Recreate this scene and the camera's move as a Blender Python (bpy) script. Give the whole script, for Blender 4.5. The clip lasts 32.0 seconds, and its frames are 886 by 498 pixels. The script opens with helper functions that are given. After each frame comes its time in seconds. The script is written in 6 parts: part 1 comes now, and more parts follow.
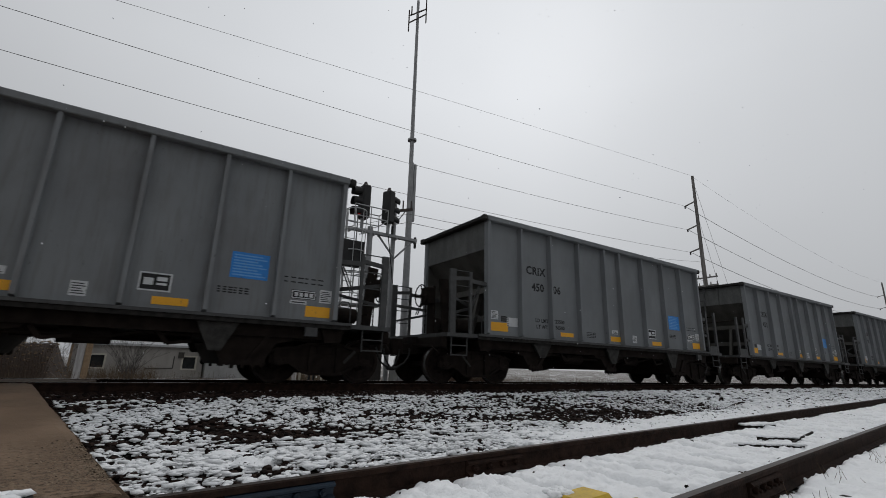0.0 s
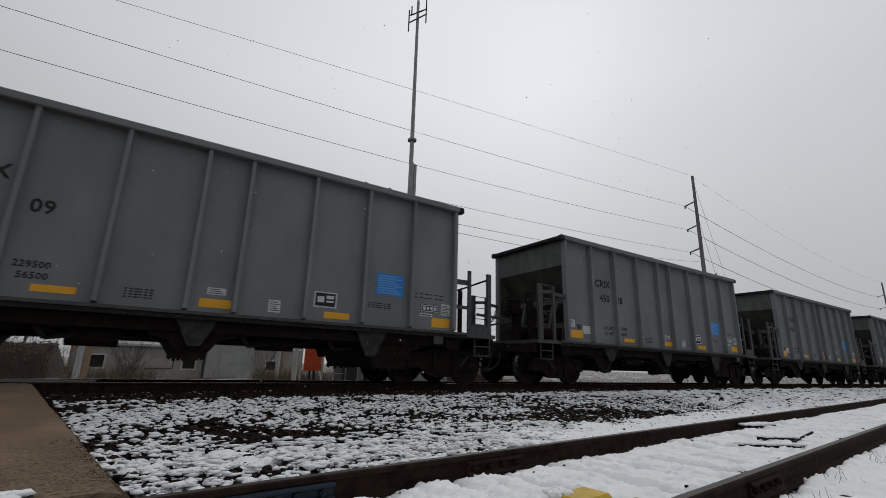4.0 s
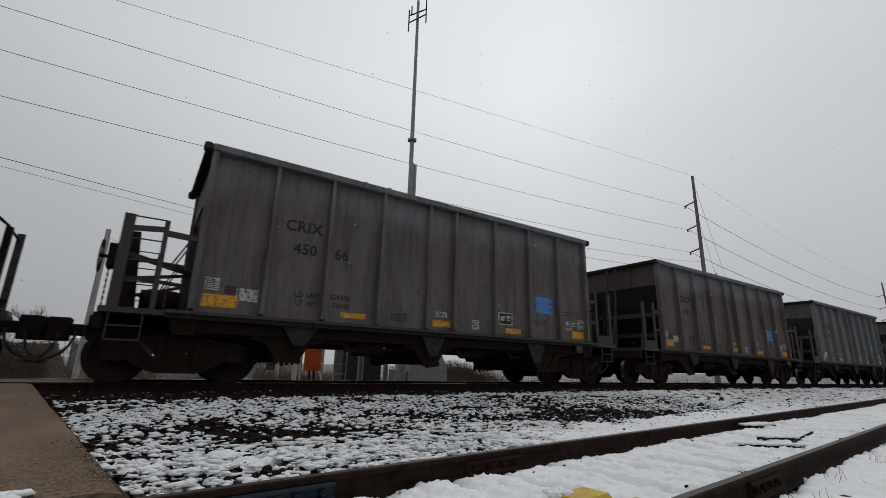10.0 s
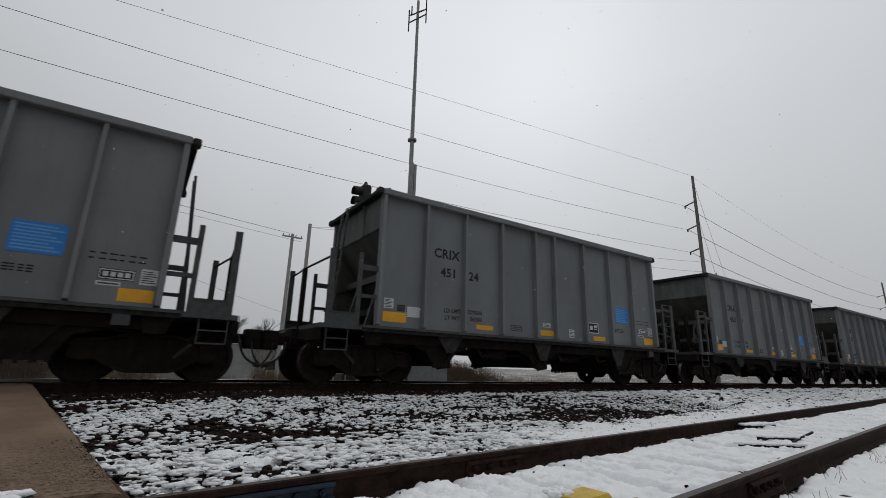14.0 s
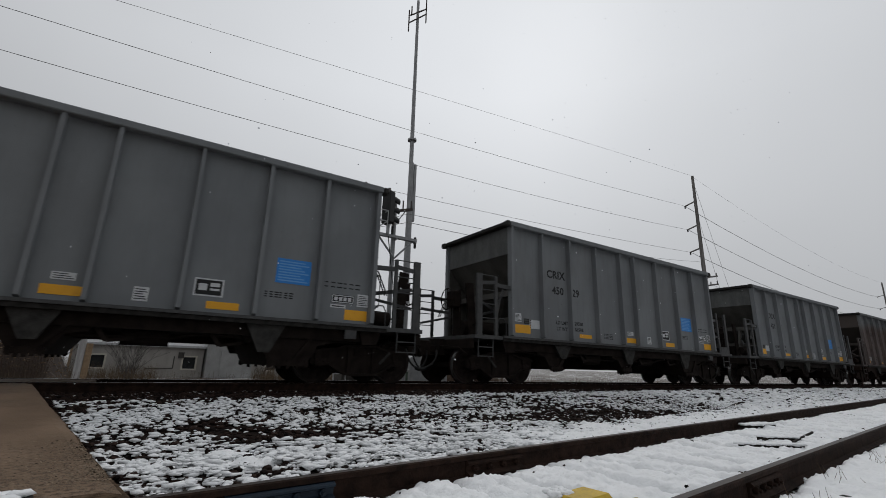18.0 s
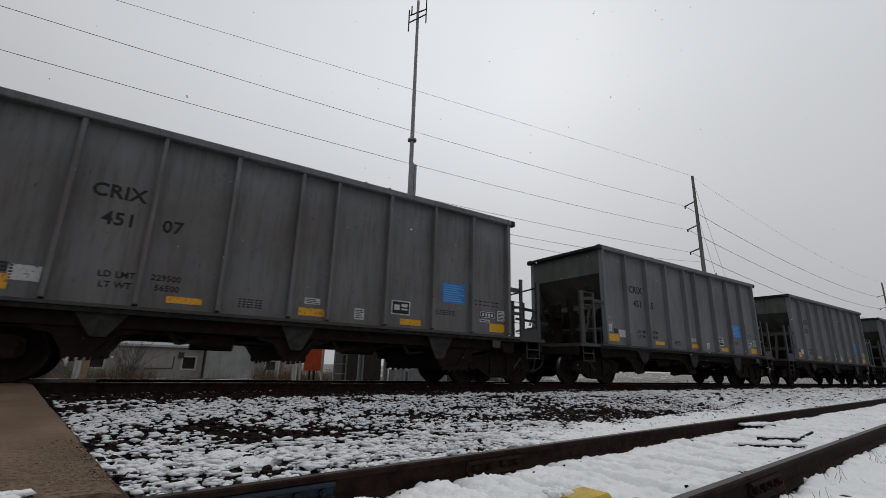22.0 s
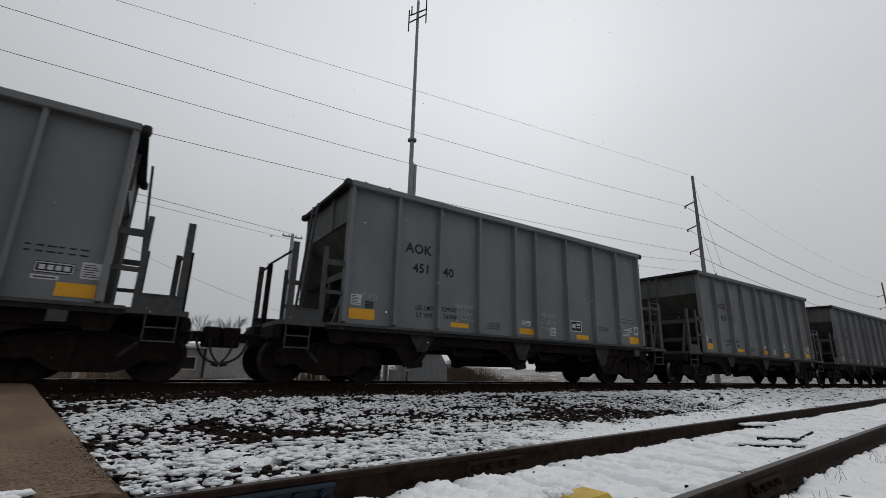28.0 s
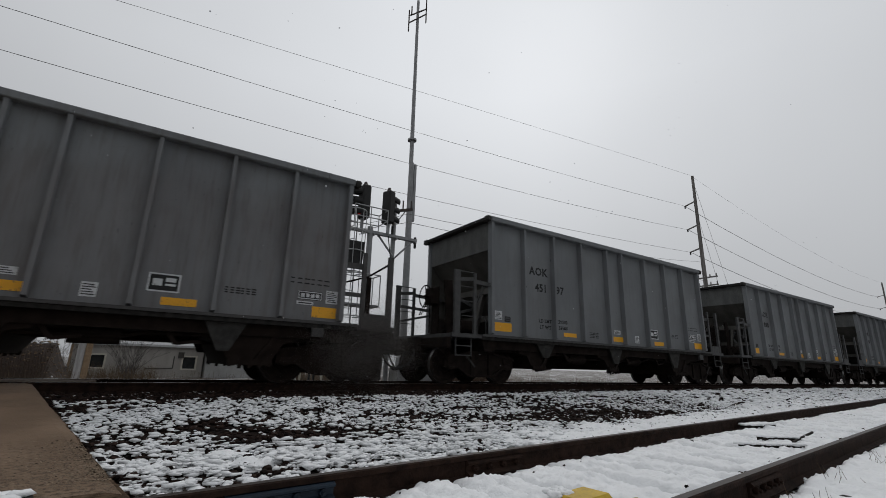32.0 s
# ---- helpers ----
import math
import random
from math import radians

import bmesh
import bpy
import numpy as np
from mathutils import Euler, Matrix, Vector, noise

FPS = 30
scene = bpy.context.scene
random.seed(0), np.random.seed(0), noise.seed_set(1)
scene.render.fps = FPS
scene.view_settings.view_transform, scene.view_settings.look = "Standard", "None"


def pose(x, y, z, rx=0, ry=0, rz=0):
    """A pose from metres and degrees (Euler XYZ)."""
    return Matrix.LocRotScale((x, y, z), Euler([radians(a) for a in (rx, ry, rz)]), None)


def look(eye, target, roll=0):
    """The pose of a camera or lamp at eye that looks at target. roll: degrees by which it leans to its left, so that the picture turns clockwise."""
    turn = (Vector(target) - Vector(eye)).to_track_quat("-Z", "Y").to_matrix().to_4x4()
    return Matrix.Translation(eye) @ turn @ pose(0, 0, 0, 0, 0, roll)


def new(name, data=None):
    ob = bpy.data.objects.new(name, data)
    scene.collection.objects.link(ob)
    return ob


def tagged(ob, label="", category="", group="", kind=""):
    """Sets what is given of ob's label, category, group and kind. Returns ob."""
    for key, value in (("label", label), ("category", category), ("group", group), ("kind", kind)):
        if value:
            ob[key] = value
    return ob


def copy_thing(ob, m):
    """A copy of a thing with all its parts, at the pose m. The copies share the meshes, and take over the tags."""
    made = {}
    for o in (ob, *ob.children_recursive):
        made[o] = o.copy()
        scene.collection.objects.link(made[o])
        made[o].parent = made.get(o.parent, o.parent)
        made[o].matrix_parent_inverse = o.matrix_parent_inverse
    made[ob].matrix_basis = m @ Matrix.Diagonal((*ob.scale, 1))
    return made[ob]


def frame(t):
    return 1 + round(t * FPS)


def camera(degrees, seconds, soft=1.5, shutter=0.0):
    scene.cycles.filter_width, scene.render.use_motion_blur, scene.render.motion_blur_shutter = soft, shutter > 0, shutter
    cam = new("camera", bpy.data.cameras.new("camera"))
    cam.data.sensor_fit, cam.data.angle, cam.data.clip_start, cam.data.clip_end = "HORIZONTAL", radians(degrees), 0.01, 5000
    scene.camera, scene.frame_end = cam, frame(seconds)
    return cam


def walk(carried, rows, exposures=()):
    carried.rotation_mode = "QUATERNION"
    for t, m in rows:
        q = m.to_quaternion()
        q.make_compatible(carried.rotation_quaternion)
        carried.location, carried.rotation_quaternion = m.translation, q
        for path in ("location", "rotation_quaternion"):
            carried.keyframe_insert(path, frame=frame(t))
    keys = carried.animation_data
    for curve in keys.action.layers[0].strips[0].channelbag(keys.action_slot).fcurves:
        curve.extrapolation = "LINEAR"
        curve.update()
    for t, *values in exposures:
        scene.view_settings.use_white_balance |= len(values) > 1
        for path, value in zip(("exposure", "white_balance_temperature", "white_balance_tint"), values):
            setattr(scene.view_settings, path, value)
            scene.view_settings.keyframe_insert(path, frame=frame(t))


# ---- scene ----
# camera: stands still beside the siding, a hand's height over its rails
EYE = Vector((0, 0, 0.40))
AHEAD = Vector((0.53232, 0.80715, 0.25532))
cam = camera(89.64, 32.0, soft=0.7, shutter=0.07)
STAND = look(EYE, EYE + AHEAD * 10, 1.578)
walk(cam, [(0.0, STAND), (32.0, STAND)], exposures=[(0.0, 0.0), (32.0, 0.0)])

# ---- sky and light: a snowy overcast ----
SUN_WAY = (0.52, 0.52, 0.68)   # towards the hidden sun
world = bpy.data.worlds.new("overcast_sky")
scene.world = world
world.use_nodes = True
wn, wl = world.node_tree.nodes, world.node_tree.links
wn.clear()
w_out = wn.new("ShaderNodeOutputWorld")
w_bg = wn.new("ShaderNodeBackground")
w_sky = wn.new("ShaderNodeTexSky")
w_sky.sky_type = "NISHITA"
w_sky.sun_disc = False
w_sky.sun_elevation = radians(38)
w_sky.sun_rotation = radians(50)
w_hsv = wn.new("ShaderNodeHueSaturation")
w_hsv.inputs["Saturation"].default_value = 0.06
w_hsv.inputs["Value"].default_value = 0.09
w_geo = wn.new("ShaderNodeTexCoord")
w_noise = wn.new("ShaderNodeTexNoise")
w_noise.inputs["Scale"].default_value = 1.6
w_noise.inputs["Detail"].default_value = 3
w_ramp = wn.new("ShaderNodeMapRange")
w_ramp.inputs["From Min"].default_value = 0.3
w_ramp.inputs["From Max"].default_value = 0.7
w_ramp.inputs["To Min"].default_value = 0.94
w_ramp.inputs["To Max"].default_value = 1.05
# the cloud is thinnest round the hidden sun and thickens towards the far side of the sky
w_dot = wn.new("ShaderNodeVectorMath")
w_dot.operation = "DOT_PRODUCT"
w_dot.inputs[1].default_value = SUN_WAY
w_half = wn.new("ShaderNodeMapRange")
w_half.inputs["From Min"].default_value = -1.0
w_half.inputs["From Max"].default_value = 1.0
w_pow = wn.new("ShaderNodeMath")
w_pow.operation = "POWER"
w_pow.inputs[1].default_value = 6.0
w_lum = wn.new("ShaderNodeMath")
w_lum.operation = "MULTIPLY_ADD"
w_lum.inputs[1].default_value = 0.32
w_lum.inputs[2].default_value = 0.45
w_all = wn.new("ShaderNodeMath")
w_all.operation = "MULTIPLY"
w_tint = wn.new("ShaderNodeMix")
w_tint.data_type = "RGBA"
w_tint.blend_type = "MULTIPLY"
w_tint.inputs["Factor"].default_value = 1.0
w_tint.inputs["B"].default_value = (0.955, 0.985, 1.03, 1)
w_mix = wn.new("ShaderNodeMix")
w_mix.data_type = "RGBA"
w_mix.inputs["Factor"].default_value = 0.92
wl.new(w_sky.outputs["Color"], w_hsv.inputs["Color"])
wl.new(w_geo.outputs["Generated"], w_noise.inputs["Vector"])
wl.new(w_geo.outputs["Generated"], w_dot.inputs[0])
wl.new(w_dot.outputs["Value"], w_half.inputs["Value"])
wl.new(w_half.outputs["Result"], w_pow.inputs[0])
wl.new(w_pow.outputs["Value"], w_lum.inputs[0])
wl.new(w_noise.outputs["Fac"], w_ramp.inputs["Value"])
wl.new(w_lum.outputs["Value"], w_all.inputs[0])
wl.new(w_ramp.outputs["Result"], w_all.inputs[1])
w_up = wn.new("ShaderNodeSeparateXYZ")
w_low = wn.new("ShaderNodeMapRange")
w_low.inputs["From Min"].default_value = 0.0
w_low.inputs["From Max"].default_value = 0.55
w_low.inputs["To Min"].default_value = 0.665
w_low.inputs["To Max"].default_value = 1.03
w_dim = wn.new("ShaderNodeMath")
w_dim.operation = "MULTIPLY"
wl.new(w_geo.outputs["Generated"], w_up.inputs["Vector"])
wl.new(w_up.outputs["Z"], w_low.inputs["Value"])
wl.new(w_all.outputs["Value"], w_dim.inputs[0])
wl.new(w_low.outputs["Result"], w_dim.inputs[1])
wl.new(w_dim.outputs["Value"], w_tint.inputs["A"])
wl.new(w_hsv.outputs["Color"], w_mix.inputs["A"])
wl.new(w_tint.outputs["Result"], w_mix.inputs["B"])
wl.new(w_mix.outputs["Result"], w_bg.inputs["Color"])
w_bg.inputs["Strength"].default_value = 1.0
wl.new(w_bg.outputs["Background"], w_out.inputs["Surface"])

sun = new("sun", bpy.data.lights.new("sun", "SUN"))
sun.data.energy = 0.5
sun.data.angle = radians(25)
sun.data.color = (1.0, 0.98, 0.95)
sun.matrix_world = look(Vector(SUN_WAY) * 60, (0, 0, 0))


# ---- materials ----
def nodes_of(name):
    m = bpy.data.materials.new(name)
    m.use_nodes = True
    n, l = m.node_tree.nodes, m.node_tree.links
    return m, n, l, n["Principled BSDF"]


def mixed(n, l, fac, a, b):
    """A colour mix node; fac, a and b are sockets or plain values."""
    x = n.new("ShaderNodeMix")
    x.data_type = "RGBA"
    for key, v in (("Factor", fac), ("A", a), ("B", b)):
        if isinstance(v, bpy.types.NodeSocket):
            l.new(v, x.inputs[key])
        elif key == "Factor":
            x.inputs[key].default_value = v
        else:
            x.inputs[key].default_value = (*v, 1)
    return x.outputs["Result"]


def calc(n, l, op, a, b=0.0, c=0.0, clamp=False):
    x = n.new("ShaderNodeMath")
    x.operation = op
    x.use_clamp = clamp
    for i, v in enumerate((a, b, c)):
        if isinstance(v, bpy.types.NodeSocket):
            l.new(v, x.inputs[i])
        else:
            x.inputs[i].default_value = v
    return x.outputs[0]


def step_of(n, l, v, lo, hi):
    x = n.new("ShaderNodeMapRange")
    x.interpolation_type = "SMOOTHSTEP"
    l.new(v, x.inputs["Value"])
    x.inputs["From Min"].default_value = lo
    x.inputs["From Max"].default_value = hi
    return x.outputs["Result"]


def noisy(n, l, scale, detail=4.0, stretch=(1, 1, 1), coord="Object", rough=0.55, shift=None):
    tc = n.new("ShaderNodeTexCoord")
    mp = n.new("ShaderNodeMapping")
    mp.inputs["Scale"].default_value = stretch
    l.new(tc.outputs[coord], mp.inputs["Vector"])
    if shift is not None:
        l.new(shift, mp.inputs["Location"])
    t = n.new("ShaderNodeTexNoise")
    t.inputs["Scale"].default_value = scale
    t.inputs["Detail"].default_value = detail
    t.inputs["Roughness"].default_value = rough
    l.new(mp.outputs["Vector"], t.inputs["Vector"])
    return t.outputs["Fac"]


def bumped(n, l, bsdf, height, strength=0.3, distance=0.01):
    b = n.new("ShaderNodeBump")
    b.inputs["Strength"].default_value = strength
    b.inputs["Distance"].default_value = distance
    l.new(height, b.inputs["Height"])
    l.new(b.outputs["Normal"], bsdf.inputs["Normal"])


def plain(name, a, b, rough=0.7, metal=0.0, scale=6.0, fine=60.0, bump=0.2, stretch=(1, 1, 1), spec=0.4, soil=None):
    """Two-scale mottled surface between colours a and b; soil is the rust that a car's own wash lays over it."""
    m, n, l, p = nodes_of(name)
    big = noisy(n, l, scale, 5, stretch)
    small = noisy(n, l, fine, 3, stretch)
    f = calc(n, l, "ADD", calc(n, l, "MULTIPLY", big, 0.7), calc(n, l, "MULTIPLY", small, 0.3))
    tone = mixed(n, l, step_of(n, l, f, 0.32, 0.68), a, b)
    if soil:
        info = n.new("ShaderNodeObjectInfo")
        sep = n.new("ShaderNodeSeparateColor")
        l.new(info.outputs["Color"], sep.inputs["Color"])
        tone = mixed(n, l, calc(n, l, "MULTIPLY", sep.outputs["Green"], calc(n, l, "MULTIPLY_ADD", big, 0.9, 0.3), clamp=True), tone, soil)
    l.new(tone, p.inputs["Base Color"])
    l.new(calc(n, l, "MULTIPLY_ADD", small, 0.25, rough - 0.12), p.inputs["Roughness"])
    p.inputs["Metallic"].default_value = metal
    p.inputs["Specular IOR Level"].default_value = spec
    bumped(n, l, p, small, bump, 0.006)
    return m


def car_paint():
    """Grey hopper paint. The object's colour gives grime (red), rust wash (green) and a seed (blue)."""
    m, n, l, p = nodes_of("grey_car_paint")
    info = n.new("ShaderNodeObjectInfo")
    sep = n.new("ShaderNodeSeparateColor")
    l.new(info.outputs["Color"], sep.inputs["Color"])
    grime, rust, seed = sep.outputs["Red"], sep.outputs["Green"], sep.outputs["Blue"]
    shift = n.new("ShaderNodeCombineXYZ")
    l.new(calc(n, l, "MULTIPLY", seed, 40.0), shift.inputs["X"])
    s = shift.outputs["Vector"]
    tc = n.new("ShaderNodeTexCoord")
    xyz = n.new("ShaderNodeSeparateXYZ")
    l.new(tc.outputs["Object"], xyz.inputs["Vector"])
    broad = noisy(n, l, 0.9, 4, (1, 1, 0.6), shift=s)
    streak = noisy(n, l, 9.0, 5, (1, 1, 0.09), shift=s, rough=0.65)
    speck = noisy(n, l, 36.0, 4, (1, 1, 0.6), shift=s, rough=0.7)
    grain = noisy(n, l, 140.0, 2)
    base = mixed(n, l, step_of(n, l, broad, 0.3, 0.7), (0.176, 0.187, 0.196), (0.216, 0.229, 0.238))
    base = mixed(n, l, calc(n, l, "MULTIPLY", step_of(n, l, streak, 0.50, 0.78), calc(n, l, "MULTIPLY_ADD", grime, 0.25, 0.08)), base, (0.085, 0.090, 0.092))
    tan = step_of(n, l, noisy(n, l, 0.55, 4, (1, 1, 1.3), shift=s, rough=0.6), 0.42, 0.70)
    base = mixed(n, l, calc(n, l, "MULTIPLY", tan, calc(n, l, "MULTIPLY_ADD", grime, 0.45, 0.10)), base, (0.104, 0.092, 0.086))
    # pale scoured streaks and dark pits where the paint is tired
    g = calc(n, l, "MULTIPLY", grime, step_of(n, l, streak, 0.46, 0.62))
    base = mixed(n, l, calc(n, l, "MULTIPLY", g, 0.40), base, (0.098, 0.080, 0.066))
    pale = calc(n, l, "MULTIPLY", grime, step_of(n, l, calc(n, l, "ADD", speck, calc(n, l, "MULTIPLY", streak, 0.4)), 0.80, 0.92))
    base = mixed(n, l, calc(n, l, "MULTIPLY", pale, 0.5), base, (0.21, 0.20, 0.18))
    # rust wash with its own tide line below the top chord
    edge = calc(n, l, "ADD", xyz.outputs["Z"], calc(n, l, "MULTIPLY", broad, 0.9))
    wash = calc(n, l, "SUBTRACT", 1.0, step_of(n, l, edge, 3.75, 4.35))
    wash = calc(n, l, "MULTIPLY", calc(n, l, "MULTIPLY", wash, rust), calc(n, l, "MULTIPLY_ADD", streak, 0.8, 0.45), clamp=True)
    rusty = mixed(n, l, step_of(n, l, noisy(n, l, 3.2, 5, (1, 1, 0.22), shift=s, rough=0.7), 0.38, 0.66), (0.092, 0.066, 0.058), (0.158, 0.118, 0.104))
    base = mixed(n, l, wash, base, rusty)
    chip = noisy(n, l, 40.0, 3, (1, 1, 0.14), shift=s, rough=0.6)
    zone = calc(n, l, "MULTIPLY_ADD", step_of(n, l, noisy(n, l, 1.3, 3, shift=s), 0.35, 0.7), calc(n, l, "MULTIPLY_ADD", grime, 0.20, -0.06), 0.0)
    pits = step_of(n, l, calc(n, l, "ADD", chip, zone), 0.70, 0.725)
    pits = calc(n, l, "MAXIMUM", pits, step_of(n, l, speck, 0.722, 0.738))
    base = mixed(n, l, calc(n, l, "MULTIPLY", pits, 0.8), base, (0.016, 0.013, 0.012))
    l.new(base, p.inputs["Base Color"])
    l.new(calc(n, l, "MULTIPLY_ADD", broad, 0.3, 0.55), p.inputs["Roughness"])
    p.inputs["Specular IOR Level"].default_value = 0.12
    h = calc(n, l, "ADD", calc(n, l, "MULTIPLY", noisy(n, l, 1.7, 2, shift=s), 3.0), calc(n, l, "MULTIPLY", grain, 0.05))
    bumped(n, l, p, h, 0.35, 0.012)
    return m


def label_paint(name, a, b, rough=0.45, wear=0.85):
    """Print and reflective film, scuffed away in flecks where the car is grimy."""
    m, n, l, p = nodes_of(name)
    info = n.new("ShaderNodeObjectInfo")
    sep = n.new("ShaderNodeSeparateColor")
    l.new(info.outputs["Color"], sep.inputs["Color"])
    shift = n.new("ShaderNodeCombineXYZ")
    l.new(calc(n, l, "MULTIPLY", sep.outputs["Blue"], 31.0), shift.inputs["X"])
    tone = mixed(n, l, noisy(n, l, 8.0, 4), a, b)
    flecks = noisy(n, l, 26.0, 4, (1, 1, 0.6), shift=shift.outputs["Vector"], rough=0.65)
    worn = step_of(n, l, calc(n, l, "ADD", flecks, calc(n, l, "MULTIPLY", sep.outputs["Red"], 0.17)), 0.68, 0.74)
    film = calc(n, l, "MULTIPLY", step_of(n, l, calc(n, l, "ADD", flecks, calc(n, l, "MULTIPLY", sep.outputs["Green"], 0.26)), 0.60, 0.88), wear)
    tone = mixed(n, l, film, tone, (0.070, 0.048, 0.038))
    l.new(mixed(n, l, calc(n, l, "MULTIPLY", worn, wear), tone, (0.085, 0.072, 0.060)), p.inputs["Base Color"])
    p.inputs["Roughness"].default_value = rough
    return m


def snowy_stone(name, lo, hi, stone_a=(0.0065, 0.0045, 0.0042), stone_b=(0.036, 0.022, 0.0175)):
    """Dark crushed stone that carries snow on its upper faces; lo and hi set how steep a face may be and still hold it."""
    m, n, l, p = nodes_of(name)
    geo = n.new("ShaderNodeNewGeometry")
    xyz = n.new("ShaderNodeSeparateXYZ")
    l.new(geo.outputs["Normal"], xyz.inputs["Vector"])
    patch = noisy(n, l, 1.1, 4)
    fine = noisy(n, l, 38.0, 4)
    v = calc(n, l, "ADD", xyz.outputs["Z"], calc(n, l, "MULTIPLY", calc(n, l, "SUBTRACT", patch, 0.5), 1.1))
    v = calc(n, l, "ADD", v, calc(n, l, "MULTIPLY", calc(n, l, "SUBTRACT", fine, 0.5), 0.35))
    v = calc(n, l, "ADD", v, calc(n, l, "MULTIPLY", calc(n, l, "SUBTRACT", geo.outputs["Random Per Island"], 0.5), 0.45))
    snow = step_of(n, l, v, lo, hi)
    stone = mixed(n, l, geo.outputs["Random Per Island"], stone_a, stone_b)
    l.new(mixed(n, l, snow, stone, (0.80, 0.82, 0.85)), p.inputs["Base Color"])
    p.inputs["Roughness"].default_value = 0.85
    p.inputs["Specular IOR Level"].default_value = 0.08
    bumped(n, l, p, fine, 0.5, 0.01)
    return m


def snow_mat(name, bare=0.0, bare_col=(0.07, 0.06, 0.05)):
    m, n, l, p = nodes_of(name)
    a = noisy(n, l, 2.2, 5)
    b = noisy(n, l, 24.0, 5)
    white = mixed(n, l, a, (0.83, 0.845, 0.86), (0.905, 0.91, 0.915))
    if bare > 0:
        k = calc(n, l, "ADD", calc(n, l, "MULTIPLY", noisy(n, l, 0.35, 5), 0.6), calc(n, l, "MULTIPLY", noisy(n, l, 7.0, 4), 0.4))
        white = mixed(n, l, step_of(n, l, k, bare + 0.05, bare - 0.05), white, bare_col)
    l.new(white, p.inputs["Base Color"])
    p.inputs["Roughness"].default_value = 0.7
    p.inputs["Subsurface Weight"].default_value = 0.0
    bumped(n, l, p, calc(n, l, "ADD", a, calc(n, l, "MULTIPLY", b, 0.5)), 0.8, 0.03)
    return m


M_PAINT = car_paint()
# underframe and wheel browns, darkened to hold the shade beneath the cars
M_UNDER = plain("sooty_shaded_underframe", (0.0085, 0.0060, 0.0050), (0.021, 0.0155, 0.0130), 0.9, 0.0, 5, 50, spec=0.15, soil=(0.026, 0.015, 0.011))
M_GALV = plain("weathered_grey_steel", (0.040, 0.041, 0.042), (0.070, 0.071, 0.071), 0.65, 0.0, 7, 60, soil=(0.050, 0.034, 0.028))
# corner castings' soot; for the gussets, shade under the sill as colour
M_GUSSET = plain("sooty_shaded_plate", (0.020, 0.0195, 0.018), (0.052, 0.050, 0.047), 0.8, 0.0, 6, 50, spec=0.2)
M_ENDS = plain("sooty_end_sheet", (0.078, 0.080, 0.078), (0.135, 0.139, 0.136), 0.7, 0.0, 2.5, 40, stretch=(1, 1, 0.4), spec=0.25, soil=(0.07, 0.046, 0.037))
M_SLOPE = plain("worn_slope_sheet", (0.048, 0.046, 0.040), (0.100, 0.096, 0.086), 0.6, 0.0, 2, 30, stretch=(1, 1, 0.3), soil=(0.034, 0.024, 0.020))
M_DULLBLACK = plain("dull_black_steel", (0.012, 0.0115, 0.011), (0.034, 0.032, 0.030), 0.8, 0.0, 8, 60, spec=0.15)
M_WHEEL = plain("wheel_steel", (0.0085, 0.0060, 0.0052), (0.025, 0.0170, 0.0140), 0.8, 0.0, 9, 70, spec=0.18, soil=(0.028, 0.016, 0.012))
M_TREAD = plain("bright_tread", (0.24, 0.24, 0.24), (0.34, 0.34, 0.34), 0.35, 0.9, 9, 70)
M_YELLOW = label_paint("yellow_reflector", (0.74, 0.34, 0.006), (0.86, 0.42, 0.012), 0.45, 0.6)
M_WHITE = label_paint("white_label", (0.48, 0.50, 0.51), (0.62, 0.63, 0.64))
M_BLUE = label_paint("blue_placard", (0.012, 0.17, 0.52), (0.018, 0.23, 0.66))
M_PALEBLUE = plain("pale_blue_print", (0.10, 0.30, 0.62), (0.14, 0.36, 0.68), 0.5)
M_BLACK = label_paint("black_stencil", (0.004, 0.004, 0.0045), (0.008, 0.008, 0.008), 0.7, 0.35)
M_RUBBER = plain("black_rubber", (0.008, 0.008, 0.008), (0.018, 0.018, 0.018), 0.6)
M_SCRAWL = plain("chalky_scrawl", (0.28, 0.27, 0.26), (0.46, 0.44, 0.43), 0.8, 0.0, 30, 90)
M_SCOURED = plain("scoured_pinkish_paint", (0.09, 0.065, 0.055), (0.34, 0.29, 0.275), 0.8, 0.0, 16, 60, 0.3, (1, 1, 0.22))
M_RAIL = plain("rusty_rail_side", (0.010, 0.0055, 0.004), (0.034, 0.019, 0.0135), 0.85, 0.0, 9, 70, 0.7, spec=0.12)
M_RUSTTOP = plain("rusty_rail_head", (0.022, 0.017, 0.014), (0.060, 0.047, 0.040), 0.5, 0.3, 5, 60, stretch=(0.15, 1, 1))
M_RAILTOP = plain("worn_rail_head", (0.42, 0.41, 0.40), (0.58, 0.57, 0.56), 0.30, 0.9, 5, 60, stretch=(0.15, 1, 1))
M_TIE = plain("creosoted_tie", (0.010, 0.009, 0.008), (0.032, 0.027, 0.023), 0.85, 0.0, 3, 40, 0.5, (1, 0.15, 1), spec=0.12)
M_SNOW = snow_mat("fresh_snow")
M_FIELD = snow_mat("thin_snow_on_field", 0.575, (0.070, 0.056, 0.045))
M_STONE = snowy_stone("snow_dusted_ballast", 1.16, 1.24)
M_BED = snowy_stone("ballast_bed", 1.35, 1.70)


